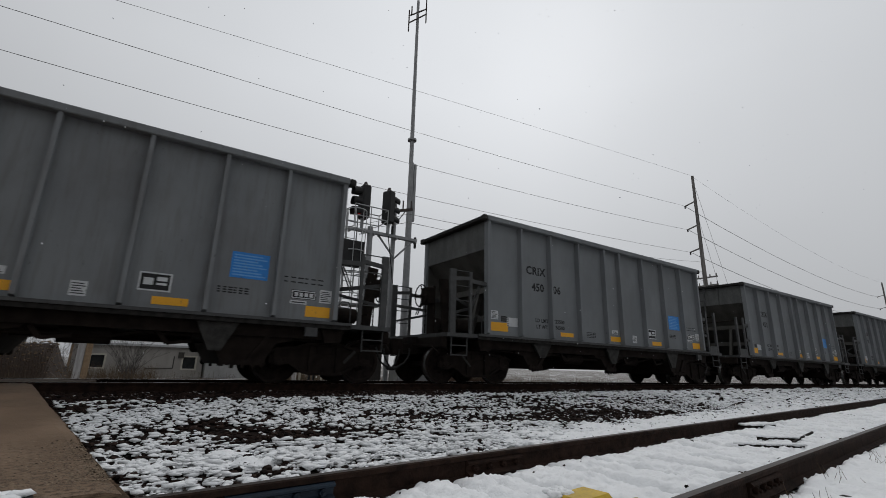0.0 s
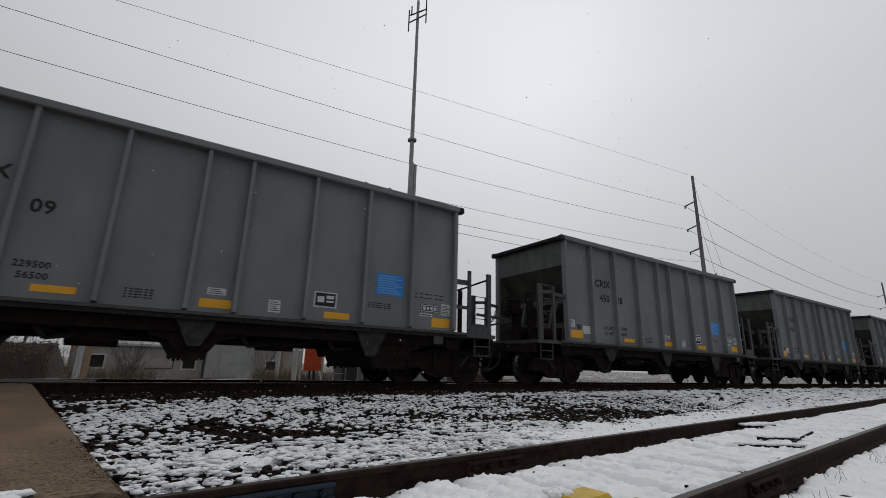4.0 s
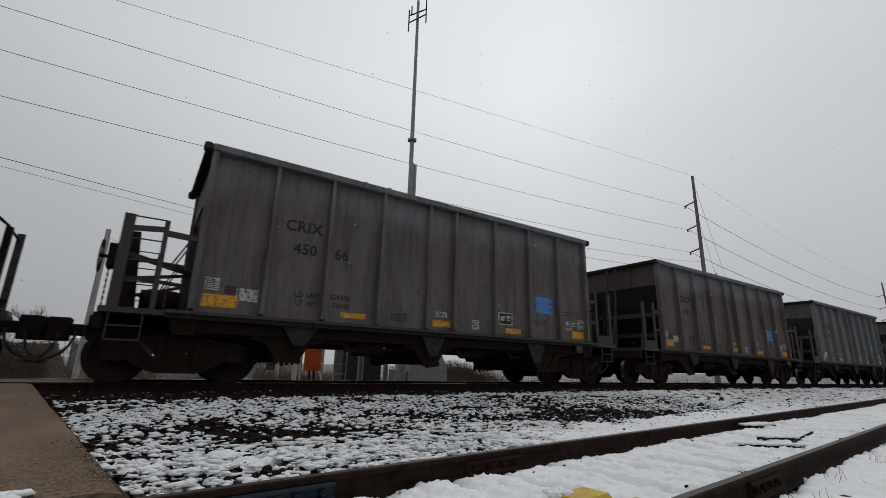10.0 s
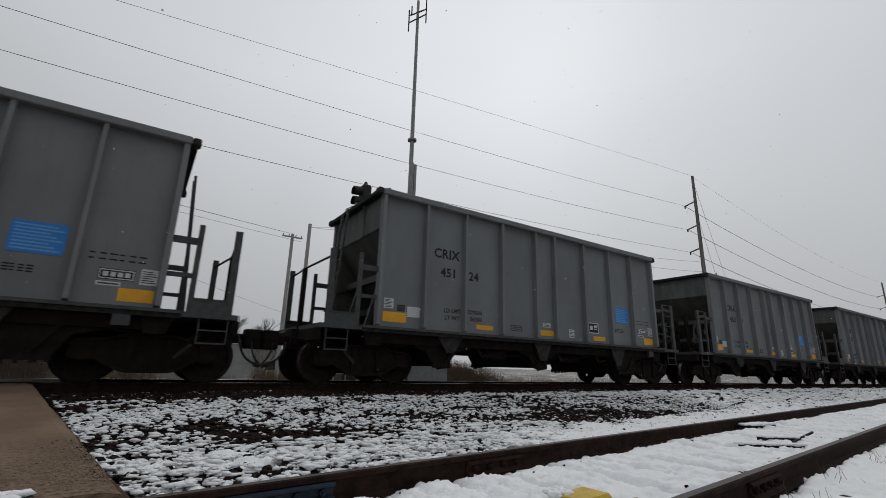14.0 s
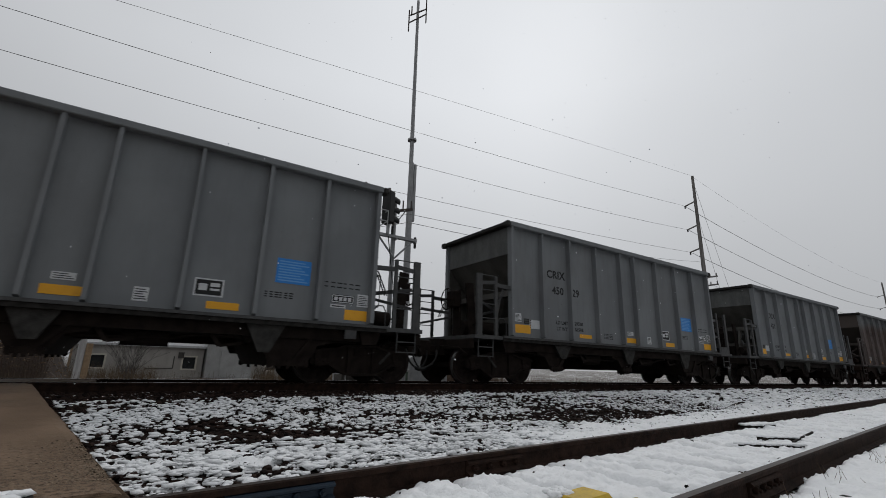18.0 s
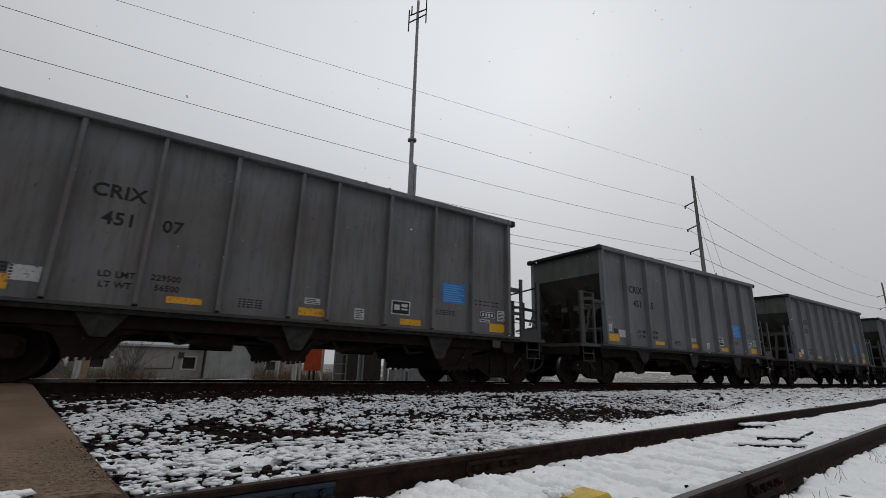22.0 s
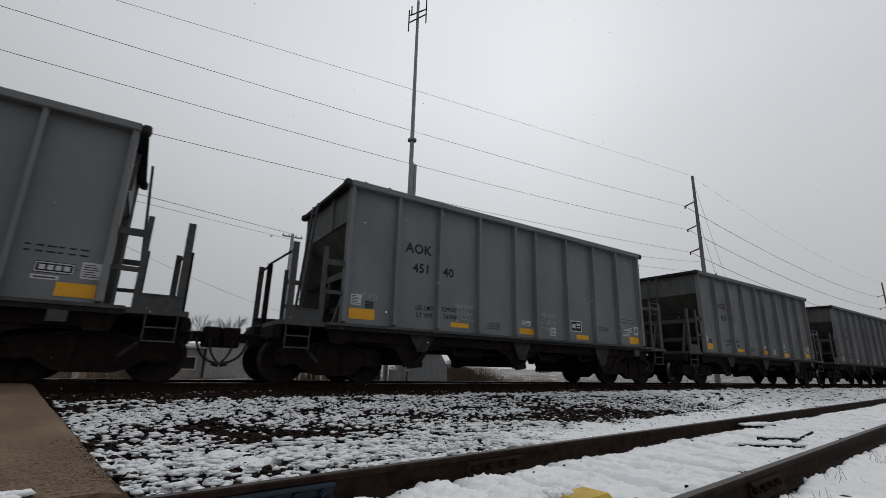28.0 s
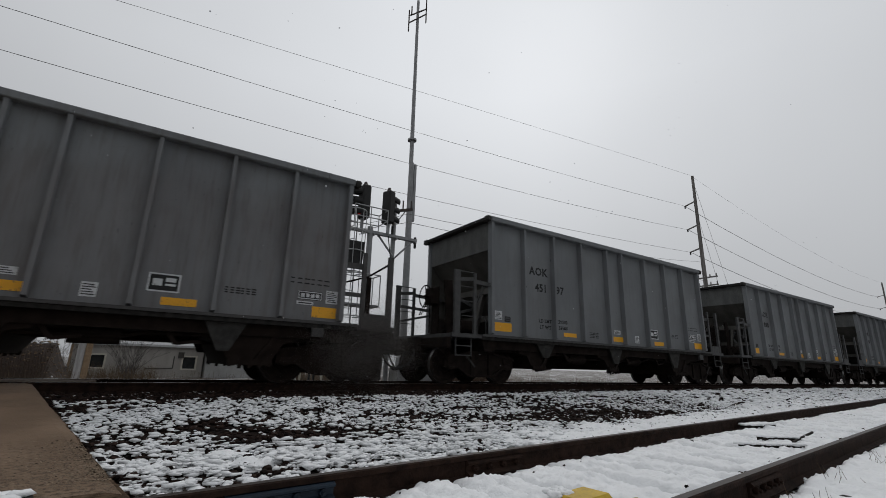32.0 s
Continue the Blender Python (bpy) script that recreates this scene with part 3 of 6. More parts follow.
def snow_caps(name, n, x0, x1, y0, y1, smin, smax):
    """Pads of snow on the stones: thick by the siding, thin by the main rail, with two bare stretches between."""
    x = x0 + (x1 - x0) * rng.random(n)
    y = y0 + (y1 - y0) * rng.random(n)
    keep = []
    for a, b in zip(x, y):
        d = near_siding(a, b)
        v = 0.60 + 0.55 * noise.noise((a * 0.9, b * 1.5, 3.3)) + 0.45 * noise.noise((a * 2.7, b * 3.5, 7.7)) + 0.45 * noise.noise((a * 5.5, b * 8, 1.7)) + 0.95 * noise.noise((a * 12, b * 15, 5.1))
        v -= 0.75 * math.exp(-(((a - 1.5) / 1.3) ** 2 + ((b - 5.1) / 0.55) ** 2))
        v -= 1.0 * math.exp(-(((a - 7.0) / 2.2) ** 2 + ((b - 5.4) / 0.6) ** 2))
        v += 0.4 * max(0.0, 1 - (d - 0.9) / 1.6) - 0.06 - 1.5 * max(0.0, (b - 7.75 - 0.4 * min(1.0, max(0.0, (a - 3) / 5))) / 0.9) + 0.45 * min(1.0, max(0.0, (a - 9) / 8))
        keep.append(v > 0.55 + 0.3 * (rng.random() - 0.5) and a > slab_edge_x(b) + 0.08 and d > 1.30)
    keep = np.array(keep)
    x, y = x[keep], y[keep]
    z = np.array([ground_z(0, v) for v in y]) + 0.028 + 0.022 * rng.random(len(x))
    size = smin + (smax - smin) * rng.random(len(x)) ** 1.8
    return scatter(name, np.stack([x, y, z], 1), size, 0.46, M_SNOW, smooth=True, rough=0.8, long=1.3)


lone("ballast", ballast("ballast", 28000, -2.2, 13.0, 3.3, 9.5, 0.022, 0.048), None, "dark wet crushed stone ballast", "ballast", "stuff")
lone("ballast", ballast("ballast", 9500, 12.8, 55.0, 4.4, 9.5, 0.04, 0.09), None, "dark wet crushed stone ballast", "ballast", "stuff")
lone("snow_caps", snow_caps("snow_caps", 62000, -2.2, 13.0, 3.3, 9.5, 0.012, 0.038), None, "pads of fresh snow lying on dark ballast stones", "snow", "stuff")
lone("snow_caps", snow_caps("snow_caps", 20000, 12.5, 55.0, 4.4, 9.6, 0.04, 0.11), None, "pads of fresh snow lying on dark ballast stones", "snow", "stuff")


bm = bmesh.new()
for i in range(16, 60):
    x = -12 + i * 0.53 + 0.02 * math.sin(i * 2.1)
    if x < -0.9 or (i * 7) % 5 == 0:
        continue
    w = 0.05 + 0.05 * ((i * 13) % 7) / 7
    box(bm, x - w, x + w, TRACK_Y - 1.31, TRACK_Y - 1.12 + 0.03 * ((i * 5) % 3), -0.186, -0.168)
lone("snow_on_ties", bm, M_SNOW, "thin strips of snow lying on tie ends", "snow", "stuff")


def snow_sheet(name, s0, s1, o0, o1, step, height, label):
    """A lumpy sheet of snow in the siding's own directions; height gives its level under the rail head."""
    ns, no = int((s1 - s0) / step), max(2, int((o1 - o0) / step))
    bm = bmesh.new()
    rows = []
    for j in range(no + 1):
        o = o0 + (o1 - o0) * j / no
        row = []
        for i in range(ns + 1):
            s = s0 + (s1 - s0) * i / ns
            row.append(bm.verts.new(siding(s, o, height(s, o))))
        rows.append(row)
    for a, b in zip(rows, rows[1:]):
        for i in range(ns):
            bm.faces.new((a[i], a[i + 1], b[i + 1], b[i]))
    return lone(name, mesh_of(name, bm, M_SNOW, smooth=True), None, label, "snow", "stuff")


def lumps(s, o, k=1.0):
    return 0.030 * k * noise.noise((s * 3.1, o * 3.1, 1.7)) + 0.022 * k * noise.noise((s * 8.5, o * 9.5, 4.2)) - 0.036 * k * abs(noise.noise((s * 12, o * 16, 2.1))) - 0.020 * k * abs(noise.noise((s * 27, o * 33, 6.1))) + 0.014


def between_rails(s, o):
    gap = abs(((s + 6 + 0.05 * noise.noise((s * 2, o * 3, 0))) / 0.53) % 1.0 - 0.5) * 0.53
    tie = 1 - math.exp(-(gap / 0.05) ** 2)
    tie = 1 - (1 - tie) * max(0.0, 0.75 + 1.0 * noise.noise((s * 1.7, o * 3.5, 3)))
    half = abs(((s + 6.2 + 0.09 * noise.noise((s * 1.1, o * 2, 4))) / 0.265) % 1.0 - 0.5) * 0.265
    tie -= 0.35 * math.exp(-(half / 0.035) ** 2) * max(0.0, 0.5 + 1.4 * noise.noise((s * 1.3, o * 3.0, 9)))
    edge = max(0.0, (abs(o) - 0.50 - 0.1 * noise.noise((s * 4, 0, 5))) / 0.2)
    return -0.205 + 0.095 * tie + lumps(s, o, 1.2) - 0.05 * edge + 0.02 * noise.noise((s * 2.0, o * 1.2, 8.8))


def far_bank(s, o):
    brink = 2.12 + 0.24 * noise.noise((s * 1.3, 2.2, 0)) + 0.14 * noise.noise((s * 5, 1.2, 0)) + 0.45 * max(0.0, -0.8 - s)
    pit = max(0.0, noise.noise((s * 4.2, o * 6.0, 3.9)) - 0.38) * 0.35
    near = min(1.0, max(0.0, (1.9 - s) / 1.6))
    patch = 0.085 * noise.noise((s * 1.5, o * 3.1, 5.5)) + 0.06 * noise.noise((s * 4.3, o * 8.5, 2.5)) + 0.05 * math.exp(-((o - 2.15 - 0.3 * max(0.0, -0.9 - s)) / 0.28) ** 2)
    return -0.108 + near * (patch - 0.080) + lumps(s, o, 1.3) - (0.08 if o < 0.84 else 0) - 0.018 * max(0.0, o - 1.0) - pit - 0.30 * max(0.0, o - brink)


def near_bank(s, o):
    return -0.145 + lumps(s, o, 1.4) - (0.05 if o > -0.86 else 0) - 0.05 * max(0.0, -o - 1.6)


snow_sheet("snow_between_rails", -2.6, 10, -0.69, 0.69, 0.024, between_rails, "fresh snow over buried ties between siding rails")
snow_sheet("snow_between_rails", 10, 50, -0.69, 0.69, 0.045, between_rails, "fresh snow over buried ties between siding rails")
snow_sheet("snow_bank", -2.42, 12, 0.80, 3.1, 0.030, far_bank, "fresh lumpy snow lying along the siding rail")
snow_sheet("snow_bank", 12, 60, 0.80, 2.6, 0.10, far_bank, "fresh lumpy snow lying along the siding rail")
snow_sheet("snow_verge", -3.05, 9, -4.2, -0.80, 0.035, near_bank, "fresh lumpy snow on the verge beside the siding")

# clods of snow on the stones by the crossing
pads = []
while len(pads) < 2300:
    s, o = -2.40 + 5.6 * rng.random() ** 1.2, 0.92 + 2.0 * rng.random()
    if noise.noise((s * 2.6, o * 5.2, 8.1)) + 0.7 * noise.noise((s * 8, o * 14, 3.1)) > 0.10 + 0.16 * max(0.0, -0.9 - s):
        p = siding(s, o, -0.128 + 0.018 * rng.random())
        pads.append((p.x, p.y, p.z))
lone("snow_caps", scatter("snow_caps", np.array(pads), 0.012 + 0.026 * rng.random(len(pads)) ** 1.8, 0.42, M_SNOW, smooth=True, rough=0.8, long=1.7), None, "clods of fresh snow on stones beside the siding", "snow", "stuff")

# a few bare stones poking through the snow along the siding
pts = []
for i in range(420):
    s, o = -2.2 + 14 * rng.random(), 0.95 + 1.5 * rng.random()
    p = siding(s, o, far_bank(s, o) - 0.008)
    pts.append((p.x, p.y, p.z))
for i in range(170):
    s, o = -2.6 + 11 * rng.random() ** 1.3, rng.choice([-1, 1]) * (0.35 + 0.30 * rng.random() ** 0.6)
    p = siding(s, o, between_rails(s, o) - 0.010)
    pts.append((p.x, p.y, p.z))
for i in range(45):
    s, o = -1.0 + 8 * rng.random(), -0.88 - 0.9 * rng.random() ** 2
    p = siding(s, o, near_bank(s, o) - 0.010)
    pts.append((p.x, p.y, p.z))
lone("stones_in_snow", scatter("stones_in_snow", np.array(pts), 0.010 + 0.017 * rng.random(len(pts)) ** 1.5, 0.7, M_STONE), None, "dark stones poking through fresh snow", "stones", "stuff")

bm = bmesh.new()
rnd = random.Random(12)
for c, n in ((3.55, 9), (3.95, 6), (2.2, 7), (5.2, 5), (1.1, 6)):
    for _ in range(n):
        a = siding(c + rnd.uniform(-0.12, 0.12), -0.95 - rnd.uniform(0, 0.25), -0.16)
        b = a + Vector((rnd.uniform(-0.10, 0.10), rnd.uniform(-0.06, 0.06), rnd.uniform(0.05, 0.14)))
        rod(bm, a, b, 0.0022, 3, r2=0.001)
lone("dry_grass", bm, M_WEED, "dry grass blades standing through verge snow", "grass", "stuff")

# ---- the road crossing: a worn slab that ends beside the ballast ----
crossing = thing("road_crossing", "worn tan concrete road crossing with a crumbling edge", "crossing", kind="structure")


def slab(name, near_y, far_y, za, zb, mat, inset, depth):
    bm = bmesh.new()
    n = 90
    left, right = [], []
    for i in range(n + 1):
        y = near_y + (far_y - near_y) * i / n
        z = za + (zb - za) * i / n
        x = slab_edge_x(y) - inset + 0.014 * noise.noise((y * 2.3, 0.4, inset * 9)) + 0.012 * noise.noise((y * 9, 3.1, inset)) + 0.008 * noise.noise((y * 31, 1.1, inset))
        yl = y - 0.9 * (1 - i / n)
        left.append((bm.verts.new((-9, yl, z)), bm.verts.new((-9, yl, z - depth))))
        mid = bm.verts.new((x - 0.10, y, z))
        right.append((mid, bm.verts.new((x - 0.02, y, z - 0.02)), bm.verts.new((x, y, z - depth))))
    for i in range(n):
        a, b = left[i], left[i + 1]
        c, d = right[i], right[i + 1]
        bm.faces.new((a[0], c[0], d[0], b[0]))
        bm.faces.new((c[0], c[1], d[1], d[0]))
        bm.faces.new((c[1], c[2], d[2], d[1]))
    for k in (0, n):
        bm.faces.new((left[k][0], right[k][0], right[k][1], right[k][2], left[k][1]))
    return part(name, bm, mat, crossing)


slab("slab", 3.07, 9.40, -0.271, -0.010, M_CONCRETE, 0.03, 0.22)
slab("broken_edge", 3.00, 9.30, -0.284, -0.050, M_CRUMBLE, 0.005, 0.20)
bm = bmesh.new()
box(bm, -9, -0.55, 9.68, 10.98, -0.15, -0.012)
part("centre_panel", bm, M_CONCRETE, crossing)
bm = bmesh.new()
prism(bm, [(-9, -0.5), (-1.5, -0.5), (-1.5, -0.012), (-9, -0.012)], 11.18, 14.5)
for v in bm.verts:
    if v.co.y > 12 and v.co.z > -0.3:
        v.co.z = -0.46
part("far_approach", bm, M_ASPHALT, crossing)
for nm, o0, o1, s1 in (("siding_panel", -0.66, 0.66, -2.62), ("near_approach", -7.0, -0.84, -3.1)):
    bm = bmesh.new()
    low = [siding(a, o, -0.19) for a, o in ((-13, o0), (s1, o0), (s1, o1), (-13, o1))]
    top = [siding(a, o, -0.017) for a, o in ((-13, o0), (s1, o0), (s1, o1), (-13, o1))]
    lv, tv = [bm.verts.new(v) for v in low], [bm.verts.new(v) for v in top]
    bm.faces.new(tv)
    bm.faces.new(lv[::-1])
    for i in range(4):
        j = (i + 1) % 4
        bm.faces.new((lv[i], lv[j], tv[j], tv[i]))
    part(nm, bm, M_ASPHALT, crossing)
bm = bmesh.new()
low = [siding(a, o, -0.19) for a, o in ((-13, 0.80), (-2.66, 0.80), (-2.70, 1.25), (-13, 1.27))]
top = [siding(a, o, -0.004) for a, o in ((-13, 0.80), (-2.66, 0.80), (-2.70, 1.25), (-13, 1.27))]
lv, tv = [bm.verts.new(v) for v in low], [bm.verts.new(v) for v in top]
bm.faces.new(tv)
for i in range(4):
    bm.faces.new((lv[i], lv[(i + 1) % 4], tv[(i + 1) % 4], tv[i]))
part("flangeway_panel", bm, M_DULLBLACK, crossing, "black rubber flangeway panel")
pads = []
for i in range(90):
    p = siding(-2.74 - 1.6 * (i / 90), 1.10 + 0.07 * math.sin(i * 2.3) * math.sin(i * 0.7), 0.006)
    pads.append((p.x, p.y, p.z))
lone("snow_strip", scatter("snow_strip", np.array(pads), 0.035 + 0.03 * rng.random(len(pads)), 0.35, M_SNOW, smooth=True), None, "strip of fresh snow on the rubber panel", "snow", "stuff")
cs = []
for i in range(5200):
    y = 3.32 + 1.3 * rng.random() ** 1.6
    x = slab_edge_x(y) - 0.06 - 1.3 * rng.random()
    cs.append((x, y, -0.262 + 0.252 * (y - 3.3) / 6.1 - 0.001))
grit = part("grit", scatter("grit", np.array(cs), 0.0032 + 0.0055 * rng.random(len(cs)) ** 2, 0.6, M_GRIT), None, crossing, "loose brown grit")
tagged(grit, kind="stuff")

# yellow-painted derail block lying between the siding rails
derail = thing("derail_block", "chipped yellow-painted steel derail block in snow", "derail", siding(-0.12, -0.22, -0.12))
bm = bmesh.new()
box(bm, -0.17, 0.15, -0.15, 0.12, -0.05, 0.05)
bevelled(bm, 0.04)
for v in bm.verts:
    v.co.z += 0.05 * v.co.x - 0.03 * v.co.y
part("block", bm, M_YPAINT, derail)
bm = bmesh.new()
box(bm, 0.21, 0.38, -0.27, -0.10, -0.05, 0.012)
bevelled(bm, 0.03)
part("lever", bm, M_YPAINT, derail)

pads = []
for i in range(26):
    p = siding(-0.12 - 0.10 + 0.06 * math.sin(i * 2.1), -0.22 + 0.10 + 0.05 * math.sin(i * 1.3), -0.075 + 0.004 * math.sin(i))
    pads.append((p.x, p.y, p.z))
lone("snow_cap", scatter("snow_cap", np.array(pads), 0.02 + 0.02 * rng.random(len(pads)), 0.5, M_SNOW, smooth=True), None, "cap of fresh snow on the yellow block", "snow", "stuff")


def snowed_plank(corners, thick, lift):
    """A plank half sunk in the snow with a snow layer of its own; corners are two ends of its centre line."""
    (s0, o0), (s1, o1) = corners
    a, b = siding(s0, o0, lift), siding(s1, o1, lift)
    bm = bmesh.new()
    bar(bm, a, b, thick, 0.05)
    lone("loose_plank", bm, M_TIE, "dark wooden plank under a layer of fresh snow", "plank")
    n = 46
    c = np.array([a.lerp(b, i / n) + SIDE_NORMAL * (0.3 * thick * math.sin(i * 1.9)) + Vector((0, 0, 0.028)) for i in range(n + 1)])
    lone("snow_cap", scatter("snow_cap", c, 0.35 * thick + 0.15 * thick * rng.random(n + 1), 0.30, M_SNOW, smooth=True), None, "layer of fresh snow lying on a plank", "snow", "stuff")


snowed_plank(((3.2, -0.02), (3.72, -0.42)), 0.12, -0.105)
snowed_plank(((4.05, 0.06), (4.35, -0.22)), 0.11, -0.10)
snowed_plank(((5.35, 0.62), (6.0, 0.48)), 0.16, -0.10)

# a dropped bar between the rails
bm = bmesh.new()
bar(bm, siding(4.02, -0.28, -0.095), siding(5.2, -0.22, -0.070), 0.020, 0.022)
lone("loose_bar", bm, M_TIE, "dark loose steel bar lying in the snow", "bar")
# ---- the hopper cars: built at the rail head, x along the car, near side at -y ----
HALF = 5.19
RIBS = [-5.19, -4.03, -2.87, -1.66, -0.42, 0.35, 1.62, 2.84, 4.00, 5.19]
FACE = -1.45             # the side sheet
RIBFACE = -1.60


def wheelset_mesh():
    bm = bmesh.new()
    rod(bm, (0, -1.06, 0), (0, 1.06, 0), 0.075, 12)
    for s in (-1, 1):
        prof = [(s * 0.68, 0.10), (s * 0.70, 0.30), (s * 0.686, 0.40), (s * 0.686, 0.487), (s * 0.715, 0.487), (s * 0.722, 0.460),
                (s * 0.815, 0.455), (s * 0.82, 0.39), (s * 0.79, 0.36), (s * 0.76, 0.20), (s * 0.83, 0.15), (s * 0.835, 0.09)]
        lathe(bm, prof, 28)
        for f in bm.faces:
            c = f.calc_center_median()
            if 0.73 < abs(c.y) < 0.80 and math.hypot(c.x, c.z) > 0.44:
                f.material_index = 1
        # bearing end cap with its three bolts
        rod(bm, (0, s * 1.0, 0), (0, s * 1.13, 0), 0.12, 14)
        for k in range(3):
            a = 2.094 * k
            rod(bm, (0.065 * math.cos(a), s * 1.12, 0.065 * math.sin(a)), (0.065 * math.cos(a), s * 1.16, 0.065 * math.sin(a)), 0.018, 6)
        for k in range(5):
            a = 1.2566 * k
            rod(bm, (0.29 * math.cos(a), s * 0.765, 0.29 * math.sin(a)), (0.29 * math.cos(a), s * 0.80, 0.29 * math.sin(a)), 0.02, 6)
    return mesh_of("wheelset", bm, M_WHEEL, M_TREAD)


WHEELSET = wheelset_mesh()


def sideframe_mesh():
    bm = bmesh.new()
    outline = [(-1.10, 0.40), (-1.02, 0.36), (-0.72, 0.38), (-0.42, 0.20), (-0.30, 0.17), (0.30, 0.17), (0.42, 0.20), (0.72, 0.38), (1.02, 0.36), (1.10, 0.40),
               (1.10, 0.62), (0.98, 0.68), (0.60, 0.72), (0.35, 0.80), (-0.35, 0.80), (-0.60, 0.72), (-0.98, 0.68), (-1.10, 0.62)]
    prism(bm, outline, -0.06, 0.06)
    # raised rims and the window in the casting
    for a, b in zip(outline[10:], outline[11:]):
        bar(bm, (a[0], -0.09, a[1] - 0.02), (b[0], -0.09, b[1] - 0.02), 0.06, 0.05)
    for a, b in zip(outline[1:9], outline[2:9]):
        bar(bm, (a[0], -0.09, a[1] + 0.02), (b[0], -0.09, b[1] + 0.02), 0.06, 0.05)
    for s in (-1, 1):
        box(bm, s * 0.28 - 0.05, s * 0.28 + 0.05, -0.11, -0.05, 0.22, 0.74)
        box(bm, s * 0.889 - 0.15, s * 0.889 + 0.15, -0.10, 0.10, 0.50, 0.64)
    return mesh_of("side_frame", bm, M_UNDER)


SIDEFRAME = sideframe_mesh()


def spring_mesh():
    bm = bmesh.new()
    for dx in (-0.15, 0, 0.15):
        for k in range(5):
            z = 0.25 + k * 0.058
            rod(bm, (dx, 0, z), (dx, 0, z + 0.036), 0.066, 8)
            rod(bm, (dx, 0, z + 0.036), (dx, 0, z + 0.058), 0.052, 8)
    return mesh_of("spring_nest", bm, M_UNDER)


SPRINGS = spring_mesh()
bm = bmesh.new()
box(bm, -0.20, 0.20, -1.12, 1.12, 0.56, 0.80)
bevelled(bm, 0.03)
BOLSTER = mesh_of("bolster", bm, M_UNDER)
bm = bmesh.new()
for s in (-1, 1):
    bar(bm, (s * 0.36, -0.72, 0.42), (s * 0.36, 0.72, 0.42), 0.10, 0.12)
    for y in (-0.75, 0.75):
        box(bm, s * 0.41 - 0.04, s * 0.41 + 0.04, y - 0.05, y + 0.05, 0.30, 0.56)
BRAKES = mesh_of("brake_beams", bm, M_UNDER)


def add_bogie(car, x):
    bogie = part("bogie", BOLSTER, None, car, "near-black two-axle freight bogie")
    bogie.location = (x, 0, 0)
    for y in (-1.05, 1.05):
        s = part("side_frame", SIDEFRAME, None, bogie)
        s.location = (0, y, 0)
        if y > 0:
            s.rotation_euler.z = math.pi
        coils = part("spring_nest", SPRINGS, None, bogie)
        coils.location = (0, y, 0)
        tagged(coils, kind="stuff")
    part("brake_beams", BRAKES, None, bogie)
    for dx in (-0.889, 0.889):
        w = part("wheelset", WHEELSET, None, bogie)
        w.location = (dx, 0, 0.457)


def label_mesh(name, x0, x1, z0, z1, back, ink, bars):
    """A thin label with bars of print set into its face; bars are fractions (left, right, bottom, top)."""
    xs = sorted({0.0, 1.0, *[b[0] for b in bars], *[b[1] for b in bars]})
    zs = sorted({0.0, 1.0, *[b[2] for b in bars], *[b[3] for b in bars]})
    bm = bmesh.new()
    g = [[bm.verts.new((x0 + (x1 - x0) * u, FACE - 0.006, z0 + (z1 - z0) * v)) for u in xs] for v in zs]
    for j in range(len(zs) - 1):
        for i in range(len(xs) - 1):
            u, v = (xs[i] + xs[i + 1]) / 2, (zs[j] + zs[j + 1]) / 2
            f = bm.faces.new((g[j][i], g[j][i + 1], g[j + 1][i + 1], g[j + 1][i]))
            hits = sum(a < u < b and c < v < d for a, b, c, d in bars)
            f.material_index = hits % 2
    rim = [g[0][i] for i in range(len(xs))] + [g[j][-1] for j in range(1, len(zs))] + [g[-1][i] for i in range(len(xs) - 2, -1, -1)] + [g[j][0] for j in range(len(zs) - 2, 0, -1)]
    back_rim = [bm.verts.new((v.co.x, FACE + 0.002, v.co.z)) for v in rim]
    for i in range(len(rim)):
        j = (i + 1) % len(rim)
        bm.faces.new((rim[j], rim[i], back_rim[i], back_rim[j]))
    return mesh_of(name, bm, back, ink)


def lines(n, a=0.08, b=0.92, lo=0.08, hi=0.92):
    return [(a, b - 0.12 * (i % 3), lo + (hi - lo) * (i + 0.25) / n, lo + (hi - lo) * (i + 0.7) / n) for i in range(n)]


def at(x, z):
    """Moves a place read on the rib faces back to the side sheet behind them."""
    return (x + 4.97) * 1.0172 - 4.97, (z - 0.4) * 1.0172 + 0.4


